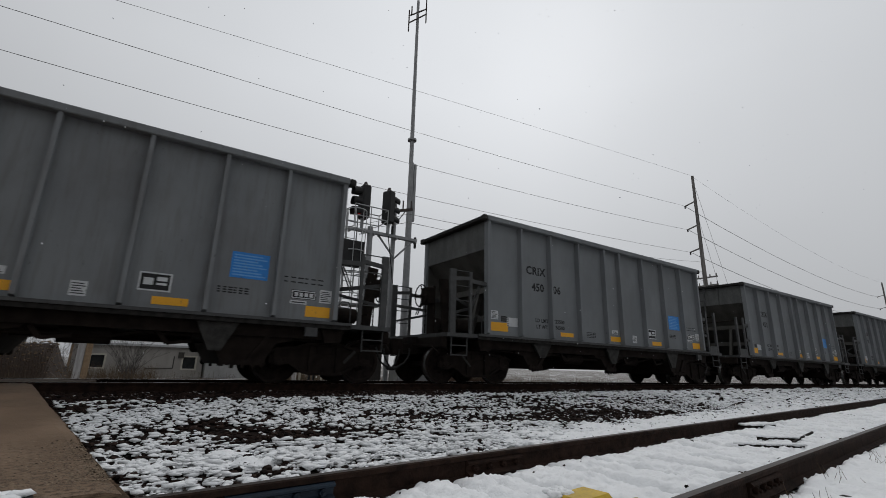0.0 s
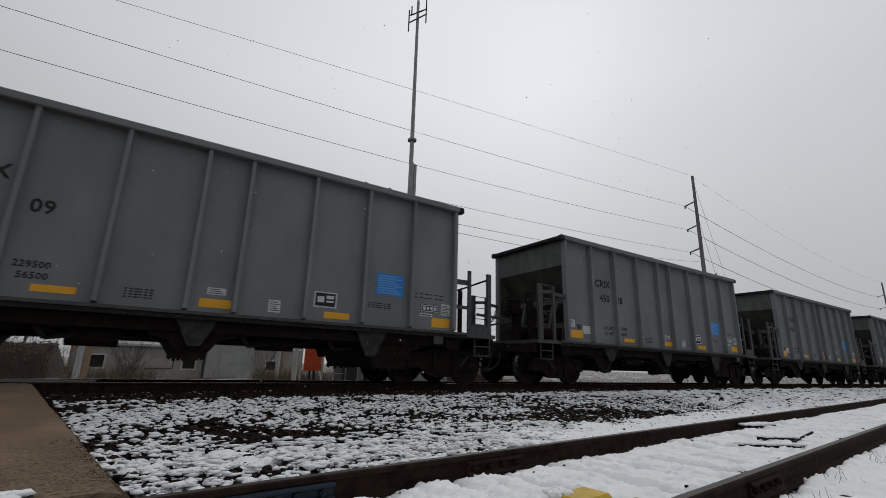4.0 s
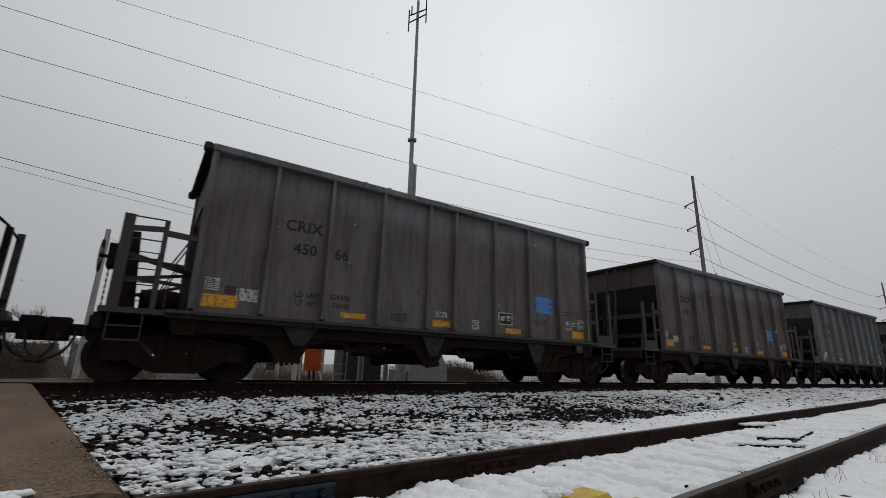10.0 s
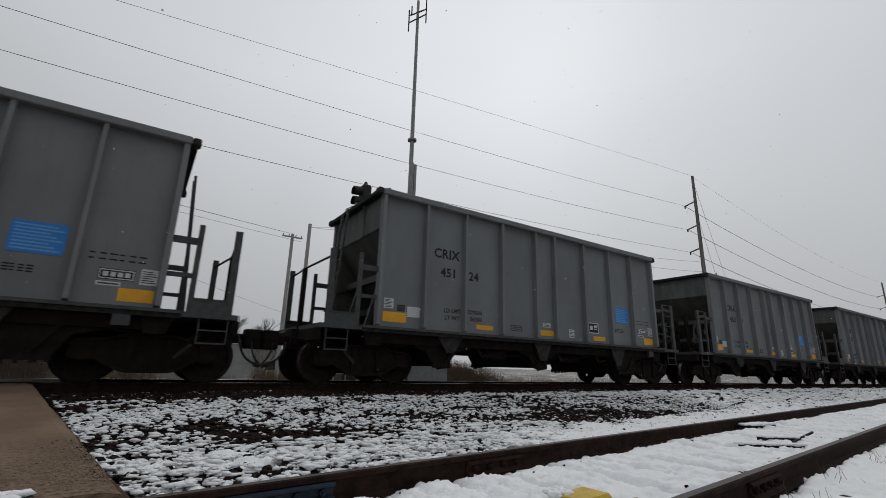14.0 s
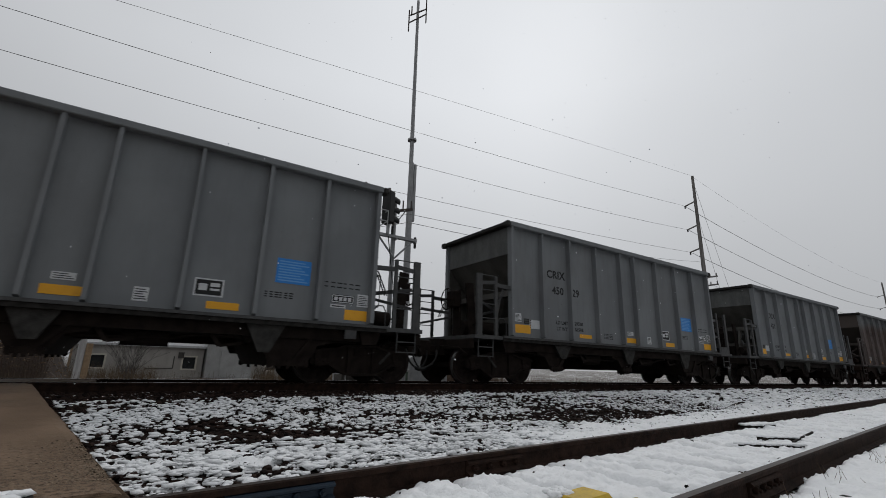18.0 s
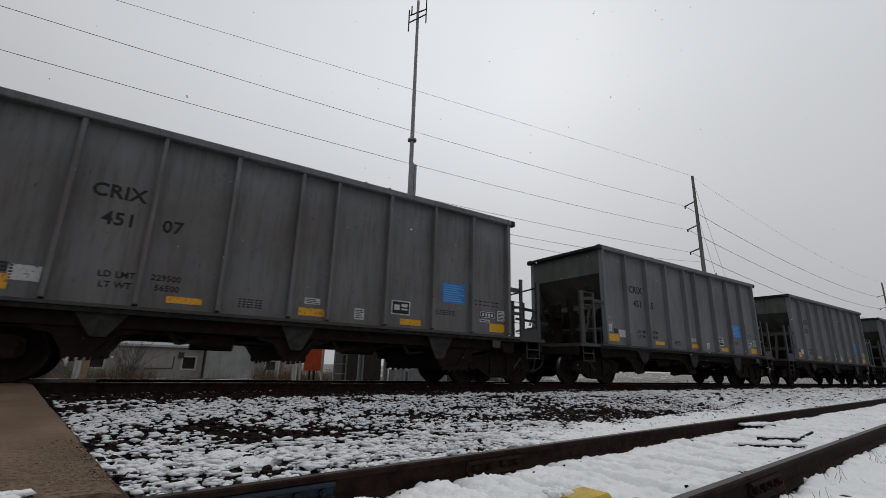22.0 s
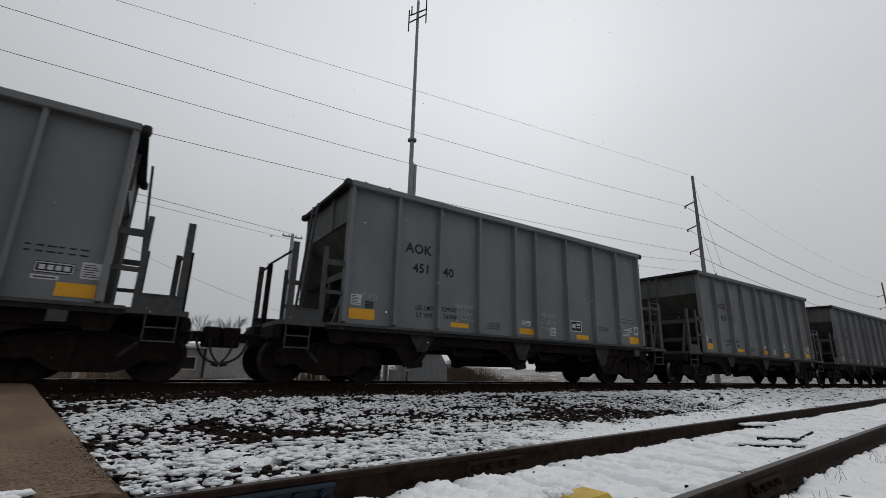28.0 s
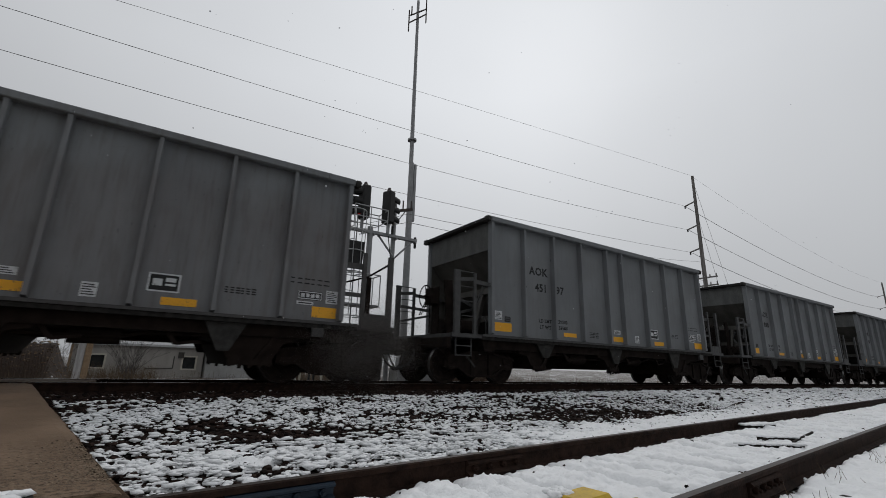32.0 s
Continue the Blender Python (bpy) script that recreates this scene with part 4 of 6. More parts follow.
LABELS = []
for nm, x0, x1, z0, z1, back, ink, bars in (
        ("reflector", -5.04, -4.46, 1.31, 1.53, M_YELLOW, M_YELLOW, []),
        ("reflector", -2.49, -1.96, 1.31, 1.42, M_YELLOW, M_YELLOW, []),
        ("reflector", -0.29, 0.23, 1.29, 1.44, M_YELLOW, M_YELLOW, []),
        ("reflector", 1.93, 2.46, 1.27, 1.40, M_YELLOW, M_YELLOW, []),
        ("reflector", 4.46, 4.95, 1.27, 1.48, M_YELLOW, M_YELLOW, []),
        ("data_label", -5.02, -4.79, 1.60, 1.82, M_WHITE, M_GALV, lines(6)),
        ("stencil_box", -4.69, -4.50, 1.56, 1.70, M_BLACK, M_GALV, [(0.1, 0.9, 0.55, 0.85), (0.1, 0.9, 0.12, 0.42)]),
        ("data_label", -0.19, 0.11, 1.52, 1.64, M_WHITE, M_GALV, lines(3)),
        ("data_label", 0.86, 1.07, 1.30, 1.53, M_WHITE, M_GALV, lines(5)),
        ("wheel_notice", 1.70, 2.17, 1.48, 1.79, M_WHITE, M_BLACK, [(0.06, 0.94, 0.08, 0.92), (0.15, 0.44, 0.32, 0.70), (0.54, 0.86, 0.34, 0.46), (0.54, 0.86, 0.56, 0.78)]),
        ("consolidated_stencil", 4.16, 4.64, 1.60, 1.77, M_BLACK, M_WHITE, [(0.02, 0.98, 0.06, 0.94), (0.05, 0.95, 0.16, 0.84), (0.12, 0.27, 0.28, 0.72), (0.33, 0.47, 0.28, 0.72), (0.53, 0.67, 0.28, 0.72), (0.73, 0.88, 0.28, 0.72)]),
        ("data_label", 4.15, 4.47, 1.50, 1.565, M_WHITE, M_GALV, lines(1)),
        ("data_label", 4.72, 4.96, 1.56, 1.82, M_WHITE, M_GALV, lines(6))):
    (a, c), (b, d) = at(x0, z0), at(x1, z1)
    LABELS.append((nm, label_mesh(nm, a, b, c, d, back, ink, bars)))
(a, c), (b, d) = at(3.03, 1.87), at(3.69, 2.35)
BLUE = label_mesh("blue_placard", a, b, c, d, M_BLUE, M_PALEBLUE, lines(8, 0.06, 0.94, 0.06, 0.94))
(a, c), (b, d) = at(-4.49, 1.45), at(-4.12, 1.68)
TAG = label_mesh("barcode_label", a, b, c, d, M_WHITE, M_BLACK, [(0.03, 0.13, 0.05 + 0.2 * i, 0.18 + 0.2 * i) for i in range(5)])
STENCILS = bmesh.new()
for x0, x1, z, n in ((-1.31, -0.89, 1.36, 4), (3.0, 3.55, 1.60, 3), (4.15, 4.95, 1.93, 2)):
    for k in range(n):
        for q in range(6):
            u = x0 + (x1 - x0) * q / 6
            box(STENCILS, u, u + (x1 - x0) / 6 * (0.55 + 0.3 * ((q * 7 + k * 3) % 3) / 2), FACE - 0.002, FACE + 0.001, z + 0.045 * k * (1 if n > 2 else 2), z + 0.045 * k * (1 if n > 2 else 2) + 0.024)
STENCILS = mesh_of("stencil_print", STENCILS, M_BLACK)


def end_kit(car, s, brake):
    """The platform, ladder posts, steps and brake gear at one end; s is -1 at the leading end."""
    def p(x, y, z):
        return (s * x, y, z)

    bm = bmesh.new()
    box(bm, *sorted((s * 5.22, s * 6.45)), -1.58, 1.58, 1.10, 1.19)
    platform = part("end_platform", bm, M_GALV, car)
    bm = bmesh.new()
    box(bm, *sorted((s * 6.36, s * 6.50)), -1.45, 1.45, 0.84, 1.10)
    bevelled(bm, 0.02)
    part("end_sill", bm, M_UNDER, car)
    for y in (-1.52, 1.52):
        tall = 2.74
        bm = bmesh.new()
        bar(bm, p(6.28, y, 1.19), p(6.28, y, tall), 0.07, 0.16 if brake else 0.12, up=(1, 0, 0))
        part("post", bm, M_GALV, platform)
        if brake:
            bm = bmesh.new()
            bar(bm, p(5.74, y, 1.19), p(5.74, y, 2.72), 0.06, 0.08, up=(1, 0, 0))
            part("post", bm, M_GALV, platform)
            for z in (1.62, 1.98, 2.34, 2.72):
                bm = bmesh.new()
                rod(bm, p(6.28, y, z), p(5.74, y, z), 0.013, 6)
                part("rung", bm, M_GALV, platform)
            bm = bmesh.new()
            bar(bm, p(6.28, y, 2.50), p(5.74, y, 2.56), 0.05, 0.09)
            bar(bm, p(5.74, y, 2.50), p(5.20, y, 2.47), 0.05, 0.10)
            bar(bm, p(6.26, y * 0.9, 2.10), p(5.22, y * 0.55, 1.95), 0.05, 0.08)
            bar(bm, p(6.26, y * 0.9, 1.66), p(5.22, y * 0.55, 1.92), 0.05, 0.06)
            rod(bm, p(5.62, y * 0.9, 1.9), p(5.36, y * 0.9, 2.44), 0.016, 6)
            rod(bm, p(5.56, y * 0.9, 1.9), p(5.30, y * 0.9, 2.44), 0.016, 6)
            part("brace", bm, M_GALV, platform)
        else:
            bm = bmesh.new()
            bar(bm, p(5.66, y, 1.19), p(5.66, y, 2.75), 0.05, 0.09, up=(1, 0, 0))
            part("post", bm, M_GALV, platform)
            for z, h in ((2.44, 0.12), (1.82, 0.08)):
                bm = bmesh.new()
                bar(bm, p(5.66, y * 0.985, z), p(5.20, y * 0.985, z), 0.05, h)
                part("brace", bm, M_GALV, platform)
            bm = bmesh.new()
            box(bm, *sorted((s * 5.70, s * 6.34)), *sorted((y * 0.99, y * 1.02)), 1.192, 1.42)
            box(bm, *sorted((s * 5.70, s * 6.34)), *sorted((y * 0.90, y * 1.03)), 1.42, 1.44)
            part("toe_board", bm, M_GALV, platform)
        # sill step
        bm = bmesh.new()
        for x in (6.30, 5.84):
            bar(bm, p(x, y, 1.10), p(x, y, 0.66), 0.035, 0.02, up=(1, 0, 0))
        for z in (0.68, 0.90):
            bar(bm, p(6.30, y, z), p(5.84, y, z), 0.05, 0.025)
        part("sill_step", bm, M_GALV, platform)
        bm = bmesh.new()
        bar(bm, p(5.80, y * 0.86, 0.66), p(5.56, y * 0.86, 0.42), 0.03, 0.05)
        part("brake_link", bm, M_GUSSET, platform)
    # centre ladder to the rim and the slope braces
    bm = bmesh.new()
    for y in (0.0, 0.36):
        bar(bm, p(5.47, y, 4.20), p(5.68, y, 1.2), 0.05, 0.05, up=(1, 0, 0))
    for k in range(8):
        t = k / 7.5
        rod(bm, p(5.49 + 0.19 * t, 0.0, 4.0 - 2.7 * t), p(5.49 + 0.19 * t, 0.36, 4.0 - 2.7 * t), 0.014, 6)
    if not brake:
        part("end_ladder", bm, M_GALV, platform)
        bm = bmesh.new()
        bar(bm, p(6.42, -0.08, 0.95), p(6.42, -0.08, 2.52), 0.09, 0.10, up=(1, 0, 0))
        part("centre_post", bm, M_UNDER, platform, "soot-black centre post")
        bm = bmesh.new()
        tube(bm, [p(6.28, -1.48, 2.60), p(6.40, -0.08, 2.54), p(6.28, 1.48, 2.58)], 0.024, 6)
        part("handrail", bm, M_UNDER, platform)
    else:
        bm.free()
        gear = bmesh.new()
        box(gear, *sorted((s * 6.33, s * 6.53)), -0.80, -0.42, 1.94, 2.36)
        box(gear, *sorted((s * 6.28, s * 6.34)), -0.76, -0.46, 1.19, 2.42)
        bevelled(gear, 0.015)
        box_ob = part("brake_housing", gear, M_UNDER, platform)
        wm = bmesh.new()
        n = 20
        ring = [p(6.63, -0.60 + 0.28 * math.cos(2 * math.pi * i / n), 2.14 + 0.28 * math.sin(2 * math.pi * i / n)) for i in range(n + 1)]
        tube(wm, ring, 0.016, 5)
        for i in range(0, n, 5):
            rod(wm, p(6.60, -0.60, 2.14), ring[i], 0.014, 5)
        rod(wm, p(6.50, -0.60, 2.14), p(6.65, -0.60, 2.14), 0.03, 8)
        part("brake_wheel", wm, M_UNDER, box_ob)
        cyl = bmesh.new()
        rod(cyl, p(5.40, -1.0, 1.42), p(5.85, -1.0, 1.42), 0.16, 14)
        rod(cyl, p(5.30, -0.3, 1.45), p(5.95, -0.3, 1.45), 0.20, 14)
        box(cyl, *sorted((s * 5.5, s * 5.8)), -0.75, -0.5, 1.22, 1.62)
        tube(cyl, [p(5.9, -1.0, 1.42), p(6.1, -1.1, 1.5), p(6.15, -0.8, 1.3)], 0.02, 6)
        part("air_brake_cylinder", cyl, M_UNDER, platform)
        bm = bmesh.new()
        bar(bm, p(6.10, -1.02, 1.19), p(6.22, -1.02, 2.56), 0.05, 0.24, up=(1, 0, 0))
        part("brake_board", bm, M_UNDER, platform, "soot-black upright brake board")
        bm = bmesh.new()
        for k in range(14):
            z = 1.95 - 0.052 * k
            bar(bm, p(6.48, -0.60, z), p(6.48, -0.60, z - 0.06), 0.03 if k % 2 else 0.012, 0.012 if k % 2 else 0.03, up=(1, 0, 0))
        part("brake_chain", bm, M_UNDER, box_ob)
        bm = bmesh.new()
        tube(bm, [p(5.30, -1.42, 1.2), p(5.30, -1.42, 1.55), p(5.38, -1.42, 1.66), p(5.52, -1.42, 1.66), p(5.58, -1.42, 1.55), p(5.58, -1.42, 1.2)], 0.013, 5)
        part("grab_iron", bm, M_GALV, platform)


def coupler(car, s):
    bm = bmesh.new()
    def p(x, y, z):
        return (s * x, y, z)
    bar(bm, p(6.45, 0, 0.86), p(7.0, 0, 0.86), 0.16, 0.20)
    box(bm, *sorted((s * 6.86, s * 7.17)), -0.21, 0.16, 0.66, 1.06)
    box(bm, *sorted((s * 7.10, s * 7.26)), 0.04, 0.18, 0.66, 1.06)
    bevelled(bm, 0.02)
    box(bm, *sorted((s * 6.42, s * 6.62)), -0.26, 0.26, 0.70, 1.12)
    c = part("coupler", bm, M_UNDER, car)
    bm = bmesh.new()
    tube(bm, [p(6.74, -0.32, 0.82), p(6.76, -0.36, 0.70), p(6.80, -0.37, 0.58), p(6.89, -0.35, 0.46), p(7.02, -0.32, 0.38), p(7.17, -0.30, 0.34)], 0.024, 7)
    rod(bm, p(7.06, -0.31, 0.35), p(7.19, -0.30, 0.32), 0.045, 8)
    part("air_hose", bm, M_RUBBER, c)
    bm = bmesh.new()
    tube(bm, [p(6.98, -0.24, 0.80), p(7.00, -0.26, 0.66), p(7.04, -0.27, 0.54), p(7.10, -0.28, 0.44), p(7.17, -0.28, 0.36)], 0.022, 6)
    part("air_hose", bm, M_RUBBER, c)
    bm = bmesh.new()
    tube(bm, [p(6.52, 0.1, 0.95), p(6.62, -0.5, 0.92), p(6.58, -1.1, 0.88), p(6.55, -1.42, 0.70)], 0.014, 5)
    part("uncoupling_lever", bm, M_UNDER, c)


def stencil(words, none, car):
    return tagged(part("load_stencil", words, none, car), kind="stuff")


def build_car(lead_brake):
    car = thing("hopper_car", "weathered grey steel open-top hopper railcar", "railcar", group="hopper cars of the train")
    for y in (-1, 1):
        for a, b in zip(RIBS, RIBS[1:]):
            bm = bmesh.new()
            ya, yb = sorted((y * 1.42, y * 1.45))
            box(bm, a + 0.002, b - 0.002, ya, yb, 1.20, 4.22)
            for f in bm.faces:
                f.material_index = int(abs(f.calc_center_median().y) < 1.43)
            part("side_panel", bm, (M_PAINT, M_SLOPE), car)
        for x in RIBS:
            bm = bmesh.new()
            w = 0.040 if abs(x) < 5 else 0.052
            ya, yb = sorted((y * 1.445, y * 1.60))
            prism(bm, [(x - w, 1.21), (x + w, 1.21), (x + w, 4.20), (x - w, 4.20)], ya, yb)
            for v in bm.verts:
                if abs(v.co.y) > 1.59:
                    v.co.x = x + (v.co.x - x) * 0.85
                    if v.co.z < 1.5:
                        v.co.z += 0.04
            part("rib", bm, M_PAINT, car)
        bm = bmesh.new()
        ya, yb = sorted((y * 1.46, y * 1.64))
        box(bm, -5.26, 5.26, ya, yb, 4.195, 4.335)
        bevelled(bm, 0.018)
        chord = part("top_chord", bm, M_PAINT, car)
        for e in (-1, 1):
            bm = bmesh.new()
            box(bm, *sorted((e * 5.262, e * 5.41)), *sorted((y * 1.45, y * 1.642)), 4.18, 4.338)
            bevelled(bm, 0.03)
            part("corner_cap", bm, M_GUSSET, chord, "sooty rounded corner casting")
        bm = bmesh.new()
        ya, yb = sorted((y * 1.42, y * 1.63))
        box(bm, -5.55, 5.55, ya, yb, 1.15, 1.205)
        sill = part("side_sill", bm, M_GALV, car)
        # the dark line under the sill, made as a black strip
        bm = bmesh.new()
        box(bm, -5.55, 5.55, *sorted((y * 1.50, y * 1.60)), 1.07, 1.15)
        part("sill_lip", bm, M_DULLBLACK, sill, "black lower lip")
        # gussets that hang under the sill, its shade put into their grey
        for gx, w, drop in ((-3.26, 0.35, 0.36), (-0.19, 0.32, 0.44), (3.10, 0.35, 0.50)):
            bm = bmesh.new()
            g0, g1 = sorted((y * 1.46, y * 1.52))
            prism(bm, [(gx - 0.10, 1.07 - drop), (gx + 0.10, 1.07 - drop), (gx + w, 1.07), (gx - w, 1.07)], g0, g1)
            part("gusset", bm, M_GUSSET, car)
    for s in (-1, 1):
        bm = bmesh.new()
        box(bm, *sorted((s * 5.14, s * 5.19)), -1.42, 1.42, 3.45, 4.25)
        sheet = part("end_sheet", bm, M_ENDS, car, "sooty grey end sheet")
        bm = bmesh.new()
        box(bm, *sorted((s * 5.12, s * 5.37)), -1.448, 1.448, 4.225, 4.33)
        bevelled(bm, 0.015)
        part("end_chord", bm, M_DULLBLACK, sheet, "soot-black end chord")
        if (s < 0) != lead_brake:
            bm = bmesh.new()
            prism(bm, [(s * 5.188, 4.23), (s * 5.27, 4.23), (s * 5.235, 3.47), (s * 5.188, 3.47)], -0.48, -0.43)
            part("end_stiffener", bm, M_ENDS, sheet)
        bm = bmesh.new()
        a = [bm.verts.new((s * 5.17, y, 3.46)) for y in (-1.42, 1.42)] + [bm.verts.new((s * 3.3, y, 1.15)) for y in (1.42, -1.42)]
        b = [bm.verts.new((v.co.x - s * 0.03, v.co.y, v.co.z + 0.03)) for v in a]
        bm.faces.new(a)
        bm.faces.new(b[::-1])
        for i in range(4):
            j = (i + 1) % 4
            bm.faces.new((a[j], a[i], b[i], b[j]))
        part("slope_sheet", bm, M_SLOPE, car)
        for z, x in ((2.45, 4.75), (1.75, 4.4)):
            bm = bmesh.new()
            bar(bm, (s * x, -1.41, z), (s * x, 1.41, z), 0.14, 0.16)
            part("cross_beam", bm, M_SLOPE, car)
        for y in (-1.37, 1.37):
            for za, zb in ((2.30, 2.62), (1.60, 1.95)):
                bm = bmesh.new()
                bar(bm, (s * 5.15, y, za), (s * 4.2, y, zb), 0.06, 0.13)
                part("end_brace", bm, M_GALV, car)
        for y in (-0.62, 0.62):
            bm = bmesh.new()
            bar(bm, (s * 5.05, y, 1.19), (s * 4.7, y, 2.5), 0.10, 0.12, up=(1, 0, 0))
            part("end_post", bm, M_SLOPE, car)
        for y in (-1.47, 1.47):
            bm = bmesh.new()
            bar(bm, (s * 5.21, y, 1.19), (s * 5.21, y, 4.22), 0.05, 0.07, up=(1, 0, 0))
            part("corner_post", bm, M_PAINT, car)
        coupler(car, s)
    bm = bmesh.new()
    box(bm, -6.5, 6.5, -0.25, 0.25, 0.72, 1.08)
    part("centre_sill", bm, M_UNDER, car)
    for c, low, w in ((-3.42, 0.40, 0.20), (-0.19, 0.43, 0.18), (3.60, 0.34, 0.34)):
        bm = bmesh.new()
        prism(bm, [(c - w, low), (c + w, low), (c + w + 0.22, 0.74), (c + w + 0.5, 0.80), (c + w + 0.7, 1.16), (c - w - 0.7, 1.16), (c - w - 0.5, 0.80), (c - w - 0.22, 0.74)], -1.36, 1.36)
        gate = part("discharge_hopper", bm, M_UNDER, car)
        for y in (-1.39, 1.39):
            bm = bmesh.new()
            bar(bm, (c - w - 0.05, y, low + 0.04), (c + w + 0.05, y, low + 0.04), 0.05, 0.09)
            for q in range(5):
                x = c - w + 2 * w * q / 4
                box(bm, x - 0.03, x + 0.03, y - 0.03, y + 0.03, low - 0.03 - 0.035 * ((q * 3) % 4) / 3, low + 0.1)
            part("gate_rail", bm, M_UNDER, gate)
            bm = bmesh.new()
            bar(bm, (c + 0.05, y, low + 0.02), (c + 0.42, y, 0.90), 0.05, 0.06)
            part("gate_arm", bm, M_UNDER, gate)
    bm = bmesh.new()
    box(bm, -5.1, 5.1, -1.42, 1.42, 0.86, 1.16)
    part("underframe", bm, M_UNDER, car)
    bm = bmesh.new()
    tube(bm, [(-5.0, -1.25, 0.84), (-2.2, -1.25, 0.80), (-2.0, -1.2, 0.72), (1.6, -1.2, 0.74), (1.9, -1.25, 0.82), (5.0, -1.25, 0.84)], 0.028, 6)
    part("air_pipe", bm, M_UNDER, car)
    for x, r in ((-1.6, 0.17), (1.25, 0.13)):
        bm = bmesh.new()
        rod(bm, (x - 0.35, -1.05, 0.74), (x + 0.35, -1.05, 0.74), r, 12)
        part("gate_cylinder", bm, M_UNDER, car)
    for x in (-2.35, 0.55, 2.2):
        bm = bmesh.new()
        bar(bm, (x, -1.3, 0.9), (x + 0.18, -1.3, 0.66), 0.05, 0.07)
        bar(bm, (x + 0.18, -1.3, 0.66), (x + 0.55, -1.3, 0.72), 0.04, 0.05)
        part("gate_lever", bm, M_UNDER, car)
    for x in (-5.22, 5.22):
        bm = bmesh.new()
        prism(bm, [(x - 0.16, 0.80), (x + 0.16, 0.80), (x + 0.25, 1.08), (x - 0.25, 1.08)], -1.48, 1.48)
        part("body_bolster", bm, M_UNDER, car)
        add_bogie(car, x)
    bm = bmesh.new()
    box(bm, 4.62, 4.86, -1.60, -1.54, 0.90, 1.07)
    part("jacking_pad", bm, M_GALV, car)
    end_kit(car, -1, lead_brake)
    end_kit(car, 1, not lead_brake)
    for nm, me in LABELS:
        part(nm, me, None, car, {"reflector": "amber reflective strip", "data_label": "white printed label"}.get(nm, ""))
    tagged(part("stencil_print", STENCILS, None, car), kind="stuff")
    ld = stencil(word_mesh("LD LMT", 0.10, M_BLACK), None, car)
    ld.location = (-3.44, FACE - 0.001, 1.66)
    ld = stencil(word_mesh("LT WT", 0.10, M_BLACK), None, car)
    ld.location = (-3.41, FACE - 0.001, 1.49)
    ld = stencil(word_mesh("229500", 0.10, M_BLACK), None, car)
    ld.location = (-2.72, FACE - 0.001, 1.68)
    ld = stencil(word_mesh("56500", 0.10, M_BLACK), None, car)
    ld.location = (-2.65, FACE - 0.001, 1.51)
    g = part("gusset_letter", word_mesh("B" if lead_brake else "A", 0.13, M_BLACK), None, car)
    g.location = (-3.30, -1.522, 0.84)
    return car


TEMPLATES = {True: build_car(True), False: build_car(False)}

# mark, first and last figures, brake end leading, grime, rust wash
TRAIN = [
    ("CRIX", "", "", False, 0.35, 0.0), ("CRIX", "450", "06", True, 0.05, 0.0), ("CRIX", "451", "71", False, 0.10, 0.0),
    ("CRIX", "450", "63", True, 0.05, 0.0), ("CRIX", "450", "09", True, 0.05, 0.0), ("CRIX", "450", "", True, 0.15, 0.0),
    ("CRIX", "450", "02", True, 0.10, 0.0), ("CRIX", "450", "34", True, 0.0, 0.0), ("CRIX", "450", "65", False, 0.0, 0.0),
    ("CRIX", "451", "90", True, 0.80, 0.05), ("CRIX", "450", "66", True, 0.90, 0.75), ("CRIX", "451", "31", False, 0.55, 0.95),
    ("CRIX", "450", "16", False, 0.50, 0.10), ("CRIX", "451", "37", True, 0.10, 0.0), ("CRIX", "451", "24", False, 0.05, 0.0),
    ("CRIX", "450", "39", True, 0.10, 0.0), ("CRIX", "450", "36", False, 0.0, 0.0), ("CRIX", "451", "64", False, 0.05, 0.0),
    ("CRIX", "450", "29", True, 0.15, 0.05), ("CRIX", "451", "57", True, 0.10, 0.0), ("CRIX", "451", "51", True, 0.70, 0.95),
    ("CRIX", "451", "07", True, 0.65, 0.35), ("CRIX", "451", "55", True, 0.40, 0.12), ("CRIX", "450", "56", False, 0.18, 0.0),
    ("AOK", "451", "32", False, 0.0, 0.0), ("AOK", "450", "24", False, 0.10, 0.0), ("AOK", "451", "49", True, 0.05, 0.0),
    ("AOK", "451", "40", False, 0.10, 0.0), ("AOK", "451", "85", False, 0.55, 0.10), ("AOK", "451", "20", False, 0.35, 0.22),
    ("AOK", "450", "86", True, 0.45, 0.25), ("AOK", "451", "97", True, 0.15, 0.05), ("AOK", "", "", True, 0.20, 0.0),
    ("AOK", "", "", False, 0.20, 0.0), ("AOK", "", "", True, 0.15, 0.1), ("AOK", "", "", True, 0.15, 0.0)]


def bars_mesh(w, h):
    bm = bmesh.new()
    for k in range(max(1, int(w / 0.16))):
        box(bm, k * 0.16, k * 0.16 + 0.12, -0.002, 0.001, 0, h)
    return mesh_of("figure_bars", bm, M_BLACK)


BAR3, BAR2 = bars_mesh(0.48, 0.21), bars_mesh(0.33, 0.21)


def scrawl_mesh(w, h, seed, rows):
    """Loops of chalky paint that spell nothing."""
    rnd = random.Random(seed)
    bm = bmesh.new()
    for r in range(rows):
        x, z0 = 0.0, h * (rows - 1 - r) / rows
        while x < w * rnd.uniform(0.75, 1.0):
            step = rnd.uniform(0.05, 0.11)
            q = [Vector((x + rnd.uniform(0, step), 0, z0 + rnd.uniform(0.0, 0.8) * h / rows)) for _ in range(4)]
            for a, b in zip(q, q[1:]):
                if (b - a).length > 0.02:
                    bar(bm, a, b, 0.004, 0.016, up=(0.3, 0, 1) if abs((b - a).normalized().z) < 0.9 else (1, 0, 0.2))
            x += step
    return mesh_of("chalk_scrawl", bm, M_SCRAWL)


